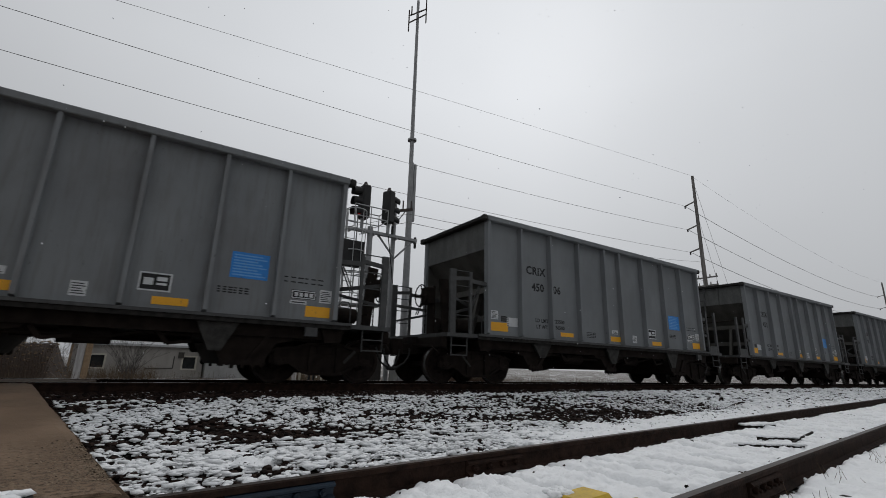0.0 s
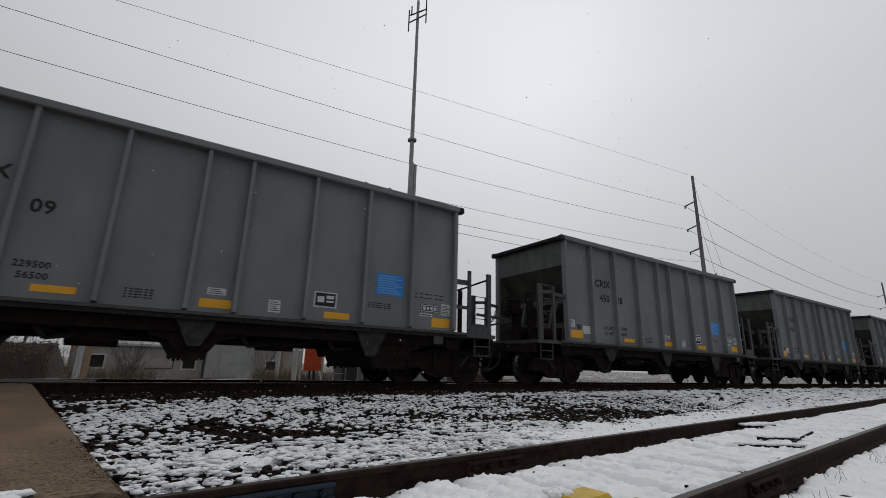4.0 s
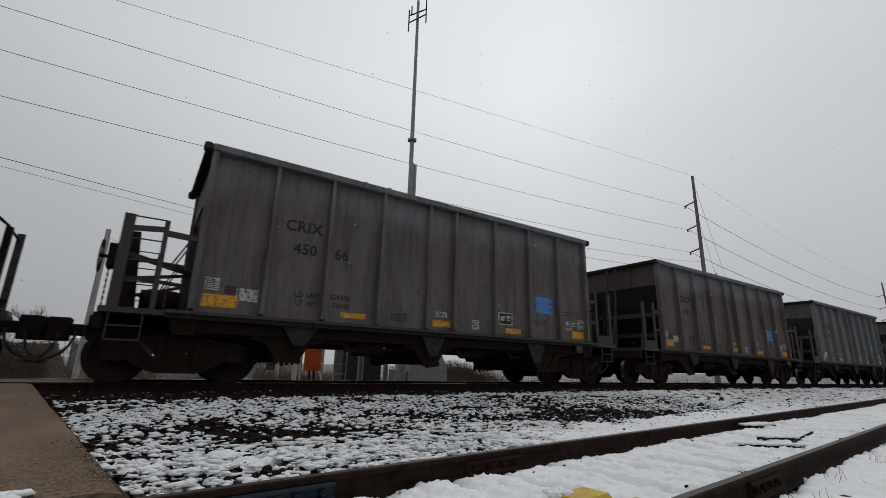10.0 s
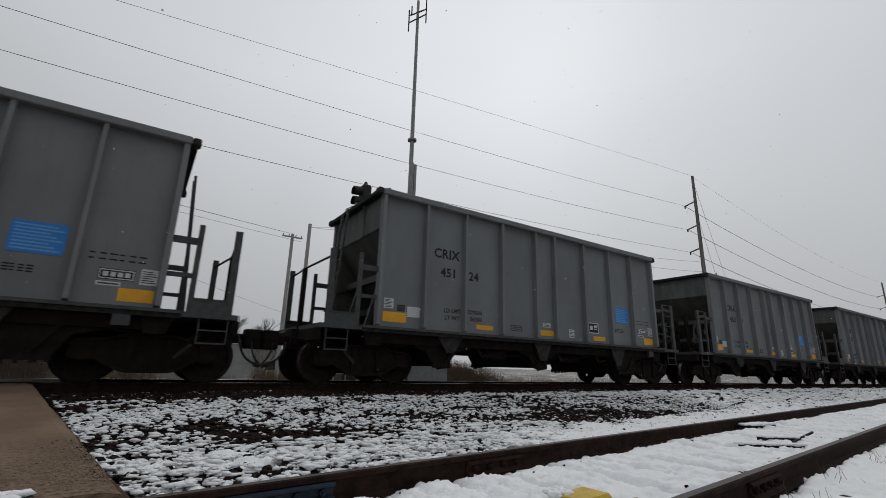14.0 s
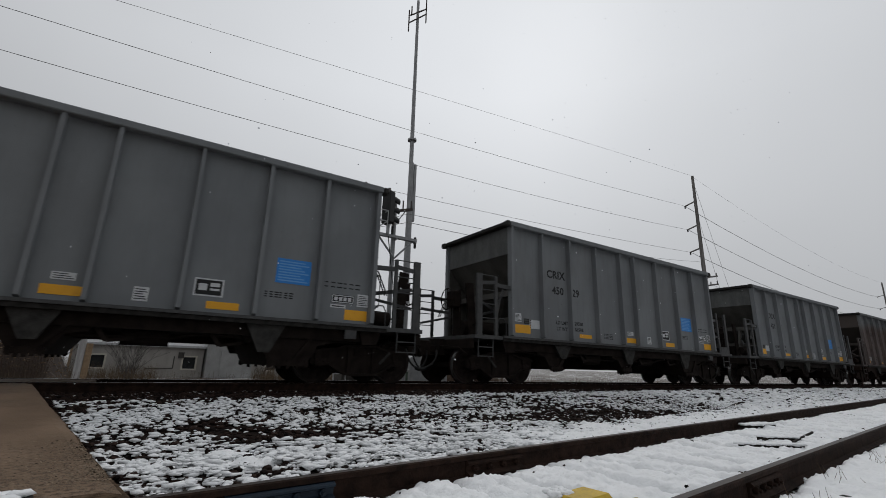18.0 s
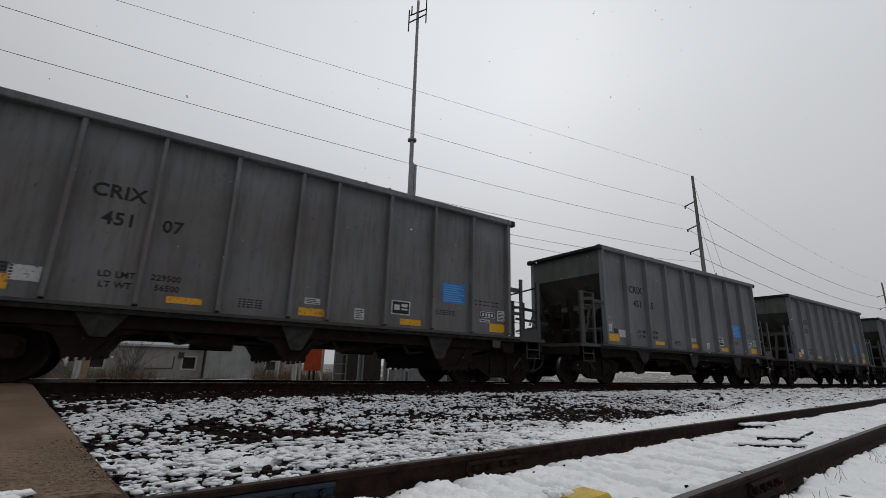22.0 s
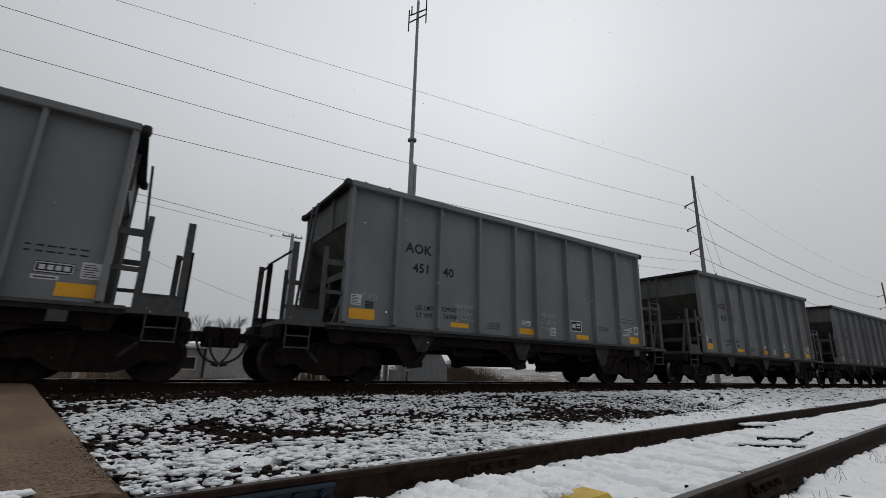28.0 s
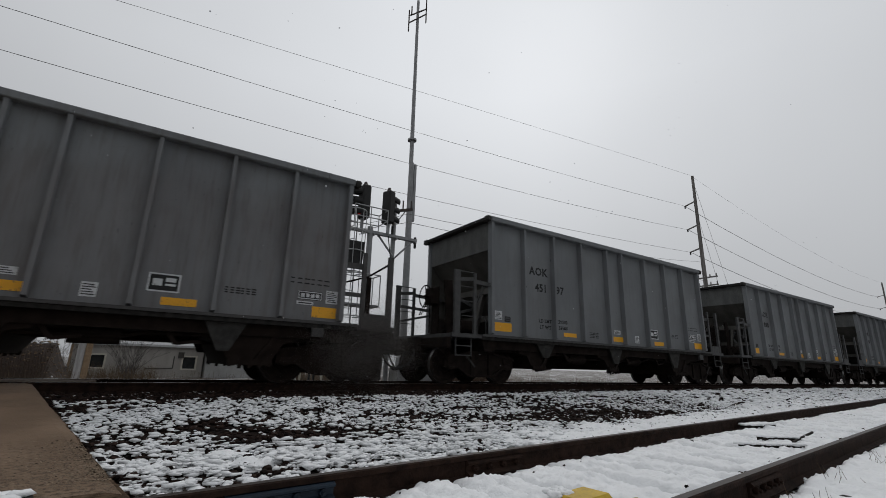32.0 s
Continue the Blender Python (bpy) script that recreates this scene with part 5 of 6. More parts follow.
CARS = []
for k, (mark, first, last, brake, grime, rust) in enumerate(TRAIN):
    car = copy_thing(TEMPLATES[brake], pose(0, 0, 0))
    look_words = "rust-washed brown-stained grey" if rust > 0.6 else "grimy streaked grey" if grime > 0.4 else "weathered grey"
    tagged(car, f"{look_words} steel open-top hopper railcar marked {mark} {first}{last}".strip() if first and last else f"{look_words} steel open-top hopper railcar marked {mark}")
    w = part("reporting_mark", word_mesh(mark, 0.225, M_BLACK), None, car, "black stencilled letters")
    w.location = (-3.76, FACE - 0.001, 2.98)
    w = part("car_number", word_mesh(first, 0.215, M_BLACK) if first else BAR3, None, car, "black stencilled figures")
    w.location = (-3.55, FACE - 0.001, 2.525)
    w = part("car_number", word_mesh(last, 0.215, M_BLACK) if last else BAR2, None, car, "black stencilled figures")
    w.location = (-2.70, FACE - 0.001, 2.53)
    if mark == "CRIX":
        part("blue_placard", BLUE, None, car, "bright blue printed placard")
        part("barcode_label", TAG, None, car, "white printed label")
    if k == 12:
        bm = bmesh.new()
        n = 24
        low = [bm.verts.new((-1.60 + 1.12 * i / n, FACE - 0.0022, 1.235)) for i in range(n + 1)]
        high = [bm.verts.new((v.co.x, FACE - 0.0022, 1.86 + 0.13 * noise.noise((v.co.x * 3, 0, 4)) + 0.07 * noise.noise((v.co.x * 14, 2, 0)))) for v in low]
        for i in range(n):
            bm.faces.new((low[i], low[i + 1], high[i + 1], high[i]))
        part("scoured_patch", bm, M_SCOURED, car, "pale pinkish scoured patch")
    if k in (12, 13, 22, 26, 27):
        for x, z, ww, hh, sd in {12: ((-0.8, 1.35, 0.9, 0.5, 3),), 13: ((-2.3, 3.0, 0.12, 0.35, 2), (-0.85, 2.35, 0.2, 0.2, 6)), 22: ((-5.05, 1.62, 0.3, 0.55, 4),), 26: ((3.0, 1.4, 0.7, 0.7, 5),), 27: ((-4.9, 1.75, 0.55, 0.2, 8), (-2.3, 1.45, 0.6, 0.5, 9), (0.6, 1.4, 0.6, 0.6, 11))}[k]:
            part("chalk_scrawl", scrawl_mesh(ww, hh, sd, 3 if hh > 0.3 else 1), None, car, "pale illegible chalk scrawl").location = (x, FACE - 0.003, z)
    for o in (car, *car.children_recursive):
        o.color = (grime, rust, (k * 0.37) % 1.0, 1)
    CARS.append(car)
for t in TEMPLATES.values():
    for o in (*t.children_recursive, t):
        bpy.data.objects.remove(o)


# ---- beyond the train: signals, radio mast, power line ----
def signal_head(parent, x, y, z0, z1, face):
    """A three-lamp signal head; face is the way its lamps look, in degrees from -x towards -y."""
    head = new("signal_head")
    head.parent = parent
    head.matrix_basis = pose(x, y, z0, 0, 0, face)
    bm = bmesh.new()
    h = z1 - z0
    box(bm, -0.12, 0.20, -0.21, 0.21, 0.0, h)
    bevelled(bm, 0.05)
    body = part("housing", bm, M_SIGNAL, head)
    for k in range(3):
        z = h * (0.20 + 0.30 * k)
        bm = bmesh.new()
        n = 12
        for i in range(n):
            a, b = math.pi * (-0.25 + 1.5 * i / n), math.pi * (-0.25 + 1.5 * (i + 1) / n)
            q = [(-0.12, 0.165 * math.cos(a), z + 0.165 * math.sin(a)), (-0.12, 0.165 * math.cos(b), z + 0.165 * math.sin(b)),
                 (-0.42, 0.165 * math.cos(b), z + 0.165 * math.sin(b) - 0.04), (-0.42, 0.165 * math.cos(a), z + 0.165 * math.sin(a) - 0.04)]
            q2 = [(px, py * 0.94, z + (pz - z) * 0.94) for px, py, pz in q]
            vs = [bm.verts.new(v) for v in q]
            ws = [bm.verts.new(v) for v in q2]
            bm.faces.new(vs)
            bm.faces.new(ws[::-1])
            bm.faces.new((vs[3], vs[2], ws[2], ws[3]))
        part("hood", bm, M_SIGNAL, head)
        bm = bmesh.new()
        lathe(bm, [(0.0, 0.135), (0.02, 0.11), (0.03, 0.04)], 14)
        me = mesh_of("lens", bm, M_RED if k == 0 else M_GLASS)
        me.transform(pose(-0.121, 0, z, 0, 0, 90))
        part("lens", me, None, head)
    bm = bmesh.new()
    rod(bm, (0.04, 0, h), (0.04, 0, h + 0.14), 0.10, 10, r2=0.05)
    part("cap", bm, M_GALV, head)
    return head


signal = thing("railway_signal", "black three-lamp railway signals on a caged grey bracket mast", "signal", (5.9, 14.0, -0.6))
bm = bmesh.new()
rod(bm, (0.28, 0.1, 0), (0.28, 0.1, 5.75), 0.10, 12)
rod(bm, (0.28, 0.1, 0), (0.28, 0.1, 0.25), 0.22, 12)
part("mast", bm, M_MAST, signal)
bm = bmesh.new()
box(bm, -0.55, 2.15, 0.0, 0.16, 5.50, 5.60)
for x in (-0.5, 0.4, 1.3, 2.1):
    box(bm, x - 0.03, x + 0.03, -0.02, 0.18, 5.44, 5.50)
rod(bm, (1.28, 0.1, 4.75), (2.0, 0.1, 5.5), 0.035, 6)
rod(bm, (1.28, 0.1, 4.75), (0.6, 0.1, 5.5), 0.035, 6)
part("bracket_arm", bm, M_MAST, signal)
signal_head(signal, -0.10, 0.0, 5.95, 7.20, 4)
signal_head(signal, 0.92, 0.0, 5.95, 7.20, 200)
bm = bmesh.new()
for x in (-0.10, 0.92):
    rod(bm, (x, 0, 5.55), (x, 0, 6.0), 0.06, 10)
part("head_stem", bm, M_MAST, signal)
# ladder and its safety cage
bm = bmesh.new()
for x in (-0.62, -0.22):
    rod(bm, (x, 0.1, 0.2), (x, 0.1, 6.1), 0.025, 6)
for k in range(19):
    rod(bm, (-0.62, 0.1, 0.4 + 0.3 * k), (-0.22, 0.1, 0.4 + 0.3 * k), 0.014, 6)
part("ladder", bm, M_CAGE, signal)
bm = bmesh.new()
for k in range(6):
    z = 2.5 + 0.72 * k
    ring = [(-0.42 + 0.36 * math.cos(a), -0.22 + 0.36 * math.sin(a), z) for a in (math.pi * (0.25 - 1.5 * i / 12) for i in range(13))]
    tube(bm, ring, 0.018, 5)
for i in range(1, 12, 2):
    a = math.pi * (0.25 - 1.5 * i / 12)
    rod(bm, (-0.42 + 0.36 * math.cos(a), -0.22 + 0.36 * math.sin(a), 2.5), (-0.42 + 0.36 * math.cos(a), -0.22 + 0.36 * math.sin(a), 6.1), 0.014, 5)
part("safety_cage", bm, M_CAGE, signal)
for z in (5.95, 6.35):
    bm = bmesh.new()
    tube(bm, [(-0.5, -0.3, z), (0.75, -0.3, z), (0.75, 0.45, z), (-0.5, 0.45, z)], 0.02, 6)
    part("handrail", bm, M_CAGE, signal)
for x, y in ((-0.5, -0.3), (0.1, -0.3), (0.75, -0.3), (0.75, 0.45), (0.1, 0.45), (-0.5, 0.45)):
    bm = bmesh.new()
    rod(bm, (x, y, 5.55), (x, y, 6.35), 0.018, 6)
    part("railing_post", bm, M_CAGE, signal)
bm = bmesh.new()
box(bm, -1.04, -0.10, -0.45, -0.15, 4.12, 5.0)
for v in bm.verts:
    if v.co.z < 4.5:
        v.co.x = -0.57 + (v.co.x + 0.57) * 0.85
bevelled(bm, 0.03)
part("rear_signal_back", bm, M_SIGNAL, signal, "black signal background plate")
bm = bmesh.new()
tube(bm, [(0.95, 0.0, 5.5), (1.0, -0.1, 4.9), (1.15, 0.0, 4.3), (1.28, 0.1, 3.8)], 0.018, 6)
part("cable", bm, M_RUBBER, signal)
bm = bmesh.new()
box(bm, -0.9, 0.7, -0.1, 0.5, 2.9, 2.96)
part("platform", bm, M_MAST, signal)
for x in (-0.9, 0.7):
    for y in (-0.1, 0.5):
        bm = bmesh.new()
        rod(bm, (x, y, 2.95), (x, y, 4.0), 0.02, 6)
        part("railing_post", bm, M_CAGE, signal)
bm = bmesh.new()
tube(bm, [(-0.9, -0.1, 4.0), (0.7, -0.1, 4.0), (0.7, 0.5, 4.0), (-0.9, 0.5, 4.0)], 0.02, 6)
part("handrail", bm, M_CAGE, signal)

bracket_pole = thing("utility_pole", "thin grey pole with a wired crossarm", "pole", (7.2, 14.3, -0.6))
bm = bmesh.new()
rod(bm, (0, 0, 0), (0, 0, 7.15), 0.085, 10)
part("post", bm, M_MAST, bracket_pole)
bm = bmesh.new()
bar(bm, (-0.25, 0, 6.55), (0.75, 0, 6.85), 0.09, 0.10)
rod(bm, (0.05, 0, 6.1), (0.45, 0, 6.7), 0.02, 6)
for x in (0.0, 0.35, 0.7):
    rod(bm, (x, 0, 6.7 + 0.2 * x), (x, 0, 7.05 + 0.2 * x), 0.03, 6)
part("crossarm", bm, M_GALV, bracket_pole)
bm = bmesh.new()
for x, z in ((-0.1, 5.55), (0.88, 5.30)):
    rod(bm, (x, -0.1, z), (x, -0.1, z + 0.42), 0.05, 8)
part("insulator", bm, M_SIGNAL, bracket_pole)

mast = thing("radio_mast", "tall slender galvanised radio mast with dipole antennas", "mast", (8.76, 16.0, -0.8))
bm = bmesh.new()
rod(bm, (0, 0, 0), (0, 0, 9.9), 0.165, 14, r2=0.115)
part("lower_tube", bm, M_MAST, mast)
bm = bmesh.new()
rod(bm, (-0.03, 0, 9.9), (-0.06, 0, 18.6), 0.095, 12, r2=0.065)
part("upper_tube", bm, M_MAST, mast)
bm = bmesh.new()
rod(bm, (-0.03, 0, 10.98), (-0.03, 0, 11.06), 0.20, 12)
part("collar", bm, M_MAST, mast)
bm = bmesh.new()
box(bm, 0.10, 0.21, -0.10, 0.06, 7.2, 9.85)
part("conduit", bm, M_MAST, mast)
bm = bmesh.new()
bar(bm, (-0.55, 0.0, 17.45), (0.38, -0.1, 18.30), 0.05, 0.05)
bar(bm, (-0.55, 0.0, 17.05), (0.34, -0.1, 17.95), 0.05, 0.05)
part("antenna_boom", bm, M_GALV, mast)
for x, z0, z1 in ((-0.55, 16.55, 17.75), (0.38, 17.5, 19.0), (-0.42, 17.6, 18.05)):
    bm = bmesh.new()
    rod(bm, (x, -0.05, z0), (x, -0.05, z1), 0.032, 8)
    part("antenna", bm, M_GALV, mast)


def power_pole(x, y, top, arms):
    pole = thing("transmission_pole", "tall weathered wooden transmission pole with side arms", "pole", (x, y, -1.1), group="power line poles")
    bm = bmesh.new()
    rod(bm, (0, 0, 0), (0, 0, top + 1.1), 0.26, 12, r2=0.13)
    part("shaft", bm, M_POLE, pole)
    for z in arms:
        bm = bmesh.new()
        bar(bm, (0, 0.1, z + 1.35), (0, 1.15, z + 1.1), 0.09, 0.12)
        part("side_arm", bm, M_POLE, pole)
        bm = bmesh.new()
        rod(bm, (0, 1.12, z + 0.85), (0, 1.12, z + 1.15), 0.07, 8)
        part("insulator", bm, M_SIGNAL, pole)
    for z in (8.9, 9.7):
        bm = bmesh.new()
        bar(bm, (0, -1.2, z + 1.1), (0, 1.2, z + 1.1), 0.10, 0.13)
        for yy in (-1.1, -0.5, 0.6, 1.1):
            rod(bm, (0, yy, z + 1.15), (0, yy, z + 1.42), 0.05, 6)
        part("crossarm", bm, M_POLE, pole)
    return pole


P1, P2 = (46.0, 22.0), (131.8, 26.6)
power_pole(*P1, 20.7, (17.6, 15.0, 12.55))
power_pole(*P2, 20.6, (17.6, 15.0, 12.55))


def wire(pts, r, label="sagging bare overhead wire"):
    cu = bpy.data.curves.new("wire", "CURVE")
    cu.dimensions = "3D"
    cu.bevel_depth = r
    cu.bevel_resolution = 0
    sp = cu.splines.new("POLY")
    sp.points.add(len(pts) - 1)
    for q, p in zip(sp.points, pts):
        q.co = (*p, 1)
    ob = new("overhead_wire", cu)
    cu.materials.append(M_WIRE)
    bpy.context.view_layer.update()
    me = bpy.data.meshes.new_from_object(ob.evaluated_get(bpy.context.evaluated_depsgraph_get()))
    bpy.data.objects.remove(ob)
    w = new("overhead_wire", me)
    return tagged(w, label, "wire", "power line wires")


def sag(y, a, b, c, u0, u1, r, n=28):
    """A wire at distance y whose height over its distance is a + b u + c u^2, u being its place along the line over y."""
    us = [u0 + (u1 - u0) * i / n for i in range(n + 1)]
    return wire([(u * y, y, y * (a + b * u + c * u * u) + 0.4) for u in us], r)


sag(22.0, 0.7182, 0.1054, -0.0033, -1.6, 2.091, 0.011)
sag(23.1, 0.6161, 0.0420, 0.0118, -1.8, 1.991, 0.0145)
sag(23.1, 0.5249, 0.0206, 0.0167, -1.8, 1.991, 0.0145)
sag(23.1, 0.4370, 0.0141, 0.0156, -1.8, 1.991, 0.0145)
def span(a, b, drop, r, n=24):
    a, b = Vector(a), Vector(b)
    return wire([a.lerp(b, i / n) - Vector((0, 0, 4 * drop * (i / n) * (1 - i / n))) for i in range(n + 1)], r)


for p, q in (((7.78, 14.3, 6.04), (46.0, 22.15, 11.38)), ((7.79, 14.3, 5.70), (46.0, 22.15, 10.35))):
    span(p, q, 0.35, 0.011)
    span(p, (8.6, 30.0, 9.6), 0.25, 0.010)
for z, dy, d, r in ((20.6, 0.0, 1.5, 0.010), (17.6, 1.12, 1.4, 0.030), (15.0, 1.12, 1.4, 0.030), (12.55, 1.12, 1.4, 0.030), (9.9, 1.0, 1.6, 0.014)):
    span((P1[0], P1[1] + dy, z + 0.02), (P2[0], P2[1] + dy, z), d, r)
for z, dx in ((20.2, 13.0), (16.5, 10.0)):
    bm = bmesh.new()
    rod(bm, (P1[0], P1[1], z), (P1[0] + dx, P1[1] + 1.5, -1.0), 0.014, 5)
    lone("guy_wire", bm, M_WIRE, "straight steel guy wire of the power pole", "wire")
for dx, z in ((-0.8, 11.75), (-0.3, 11.72), (0.8, 11.1)):
    span((-45.0 + dx, 21.5, z), (10.0 + dx, 40.0, z), 0.35, 0.013)


def wooden_pole(x, y, top, r, arm, foot=False):
    pole = thing("wooden_pole", "weathered grey wooden utility pole", "pole", (x, y, -1.1))
    bm = bmesh.new()
    rod(bm, (0, 0, 0), (0, 0, top + 1.1), r * 1.15, 10, r2=r * 0.85)
    part("shaft", bm, M_PALEPOLE, pole)
    if foot:
        bm = bmesh.new()
        box(bm, 0.20, 0.52, -0.05, 0.03, 0, 2.3)
        part("foot_board", bm, M_TAN, pole, "tan wooden board at the foot")
    if arm:
        bm = bmesh.new()
        bar(bm, (-0.9, 0, top + 0.8), (0.9, 0, top + 0.8), 0.10, 0.12)
        for dx in (-0.8, -0.3, 0.3, 0.8):
            rod(bm, (dx, 0, top + 0.85), (dx, 0, top + 1.05), 0.045, 6)
        part("crossarm", bm, M_PALEPOLE, pole)


wooden_pole(-2.8, 35.0, 8.4, 0.17, False, True)
wooden_pole(10.0, 40.0, 11.7, 0.16, True)
wooden_pole(8.6, 30.0, 9.8, 0.14, False)
span((-2.8, 35, 7.9), (9.9, 40, 4.6), 0.3, 0.010)

# ---- low buildings and clutter beyond the line ----
GROUND_Y46 = -1.13


def window(parent, x, y, z, w, h):
    bm = bmesh.new()
    t = 0.13
    for a, b, c, d in ((x - w / 2 - t, x + w / 2 + t, z - h / 2 - t, z - h / 2), (x - w / 2 - t, x + w / 2 + t, z + h / 2, z + h / 2 + t),
                       (x - w / 2 - t, x - w / 2, z - h / 2, z + h / 2), (x + w / 2, x + w / 2 + t, z - h / 2, z + h / 2)):
        box(bm, a, b, y - 0.14, y + 0.05, c, d)
    win = part("window", bm, M_TRIM, parent)
    bm = bmesh.new()
    box(bm, x - w / 2, x + w / 2, y - 0.01, y + 0.02, z - h / 2, z + h / 2)
    part("pane", bm, M_GLASS, win)


house = thing("low_building", "beige single-storey building with a snow-covered roof", "building", (0, 46, GROUND_Y46))
def wall_with_openings(bm, x0, x1, z1, y0, y1, holes):
    xs = sorted({x0, x1, *[h[0] for h in holes], *[h[1] for h in holes]})
    for a, b in zip(xs, xs[1:]):
        cut = [h for h in holes if h[0] <= a and b <= h[1]]
        if cut:
            box(bm, a, b, y0, y1, 0, cut[0][2])
            box(bm, a, b, y0, y1, cut[0][3], z1)
        else:
            box(bm, a, b, y0, y1, 0, z1)


bm = bmesh.new()
wall_with_openings(bm, -4.2, 5.0, 2.65, -0.1, 0.1, [(-2.98, -2.12, 0.78, 1.72), (3.46, 4.40, 0.78, 1.74)])
box(bm, -4.2, -4.0, 0.1, 7, 0, 2.65)
box(bm, 4.8, 5.0, 0.1, 7, 0, 2.65)
part("wall", bm, M_SIDING, house)
bm = bmesh.new()
box(bm, -4.0, 4.8, 6.8, 7, 0, 2.65)
part("rear_wall", bm, M_SIDING, house)
window(house, -2.55, 0, 1.25, 0.86, 0.94)
window(house, 3.93, 0, 1.26, 0.94, 0.96)
bm = bmesh.new()
prism(bm, [(0, 0), (7.6, 0), (7.6, 0.28), (3.8, 0.6), (0, 0.28)], -4.5, 5.2)
me = mesh_of("roof", bm, M_SNOW)
me.transform(pose(0, -0.35, 2.66, 0, 0, 90))
me.transform(pose(0.7, 0, 0))
part("roof", me, None, house, "flat-pitched roof under snow")
bm = bmesh.new()
box(bm, -4.4, 5.1, -0.42, -0.36, 2.52, 2.70)
part("fascia", bm, M_CAGE, house)
bm = bmesh.new()
box(bm, 3.03, 3.47, -0.22, -0.1, 1.64, 2.14)
part("meter_box", bm, M_CABINET, house, "dark brown wall box")
bm = bmesh.new()
tube(bm, [(0.79, -0.16, 0.75), (2.75, -0.16, 0.79), (2.75, -0.16, 1.79)], 0.035, 6)
part("wall_pipe", bm, M_CABINET, house)
bm = bmesh.new()
box(bm, -4.35, -4.2, -0.14, 0.0, 0, 2.6)
part("corner_board", bm, M_TAN, house)

shed = thing("metal_shed", "pale grey metal shed with a plain door", "shed", (7.2, 45, GROUND_Y46))
bm = bmesh.new()
box(bm, -2.05, 1.75, 0, 5, 0, 3.05)
part("wall", bm, M_SHED, shed)
bm = bmesh.new()
for k in range(12):
    x = -2.0 + 0.33 * k
    box(bm, x, x + 0.03, -0.02, 0.0, 0, 3.05)
part("seam", bm, M_SHED, shed)
bm = bmesh.new()
box(bm, -0.9, 0.9, -0.04, -0.001, 0.1, 2.5)
part("door", bm, M_SHED, shed)
bm = bmesh.new()
box(bm, -2.2, 1.9, -0.15, 5.15, 3.05, 3.17)
part("roof", bm, M_SNOW, shed)

annex = thing("low_building", "grey single-storey annex with a dark window", "building", (11.4, 46.5, GROUND_Y46))
bm = bmesh.new()
wall_with_openings(bm, -2.2, 2.4, 2.7, -0.1, 0.1, [(-0.88, 0.24, 0.75, 1.58)])
part("wall", bm, M_SIDING, annex)
bm = bmesh.new()
box(bm, -2.2, 2.4, 3.9, 4.1, 0, 2.7)
part("rear_wall", bm, M_SIDING, annex)
window(annex, -0.32, 0, 1.165, 1.12, 0.83)
bm = bmesh.new()
box(bm, -2.4, 2.6, -0.3, 4.3, 2.7, 2.86)
part("roof", bm, M_SNOW, annex)
bm = bmesh.new()
box(bm, 0.55, 0.75, -0.3, -0.12, 0, 2.6)
part("post", bm, M_TAN, annex)

sign = thing("trackside_sign", "orange-red trackside panel on pale posts", "sign", (5.5, 17.0, -0.95))
bm = bmesh.new()
box(bm, -0.30, 0.33, -0.03, 0.03, 1.08, 1.95)
part("panel", bm, M_ORANGE, sign)
for x in (-0.40, 0.42, -0.05, 0.12):
    bm = bmesh.new()
    box(bm, x - 0.035, x + 0.035, 0.035, 0.10, 0, 1.95 if abs(x) > 0.3 else 1.1)
    part("post", bm, M_TRIM if abs(x) > 0.3 else M_RUBBER, sign)

cabinet = thing("relay_cabinet", "dark brown trackside relay cabinet", "cabinet", (7.6, 17.2, -0.95))
bm = bmesh.new()
box(bm, -0.82, 0.86, 0, 0.9, 0.15, 1.95)
bevelled(bm, 0.02)
part("body", bm, M_CABINET, cabinet)
bm = bmesh.new()
box(bm, -0.9, 0.94, -0.06, 0.96, 1.95, 2.02)
part("lid", bm, M_CABINET, cabinet)
for x in (-0.4, 0.44):
    bm = bmesh.new()
    box(bm, x - 0.38, x + 0.38, -0.02, 0.0, 0.25, 1.85)
    part("door", bm, M_CABINET, cabinet)
bm = bmesh.new()
box(bm, -0.9, 0.94, -0.05, 0.95, 0, 0.15)
part("plinth", bm, M_CONCRETE, cabinet)

box2 = thing("junction_box", "small grey-green trackside junction box", "cabinet", (9.3, 17.0, -0.95))
bm = bmesh.new()
box(bm, -0.34, 0.38, 0, 0.5, 0, 1.2)
bevelled(bm, 0.02)
part("body", bm, M_SHED, box2)
bm = bmesh.new()
box(bm, -0.05, 0.30, -0.02, 0.0, 0.25, 1.1)
part("door", bm, plain("faded_green_door", (0.05, 0.075, 0.055), (0.09, 0.12, 0.09), 0.6), box2)
hut = thing("relay_hut", "grey concrete relay hut with a flat lid", "hut", (10.9, 17.4, -0.95))
bm = bmesh.new()
prism(bm, [(-0.95, 0), (0.98, 0), (0.98, 1.35), (0.65, 1.88), (-0.62, 1.88), (-0.95, 1.7)], 0, 1.4)
part("body", bm, M_MAST, hut)
bm = bmesh.new()
box(bm, -0.55, 0.4, -0.05, 0.8, 1.885, 1.93)
part("lid", bm, M_CAGE, hut)

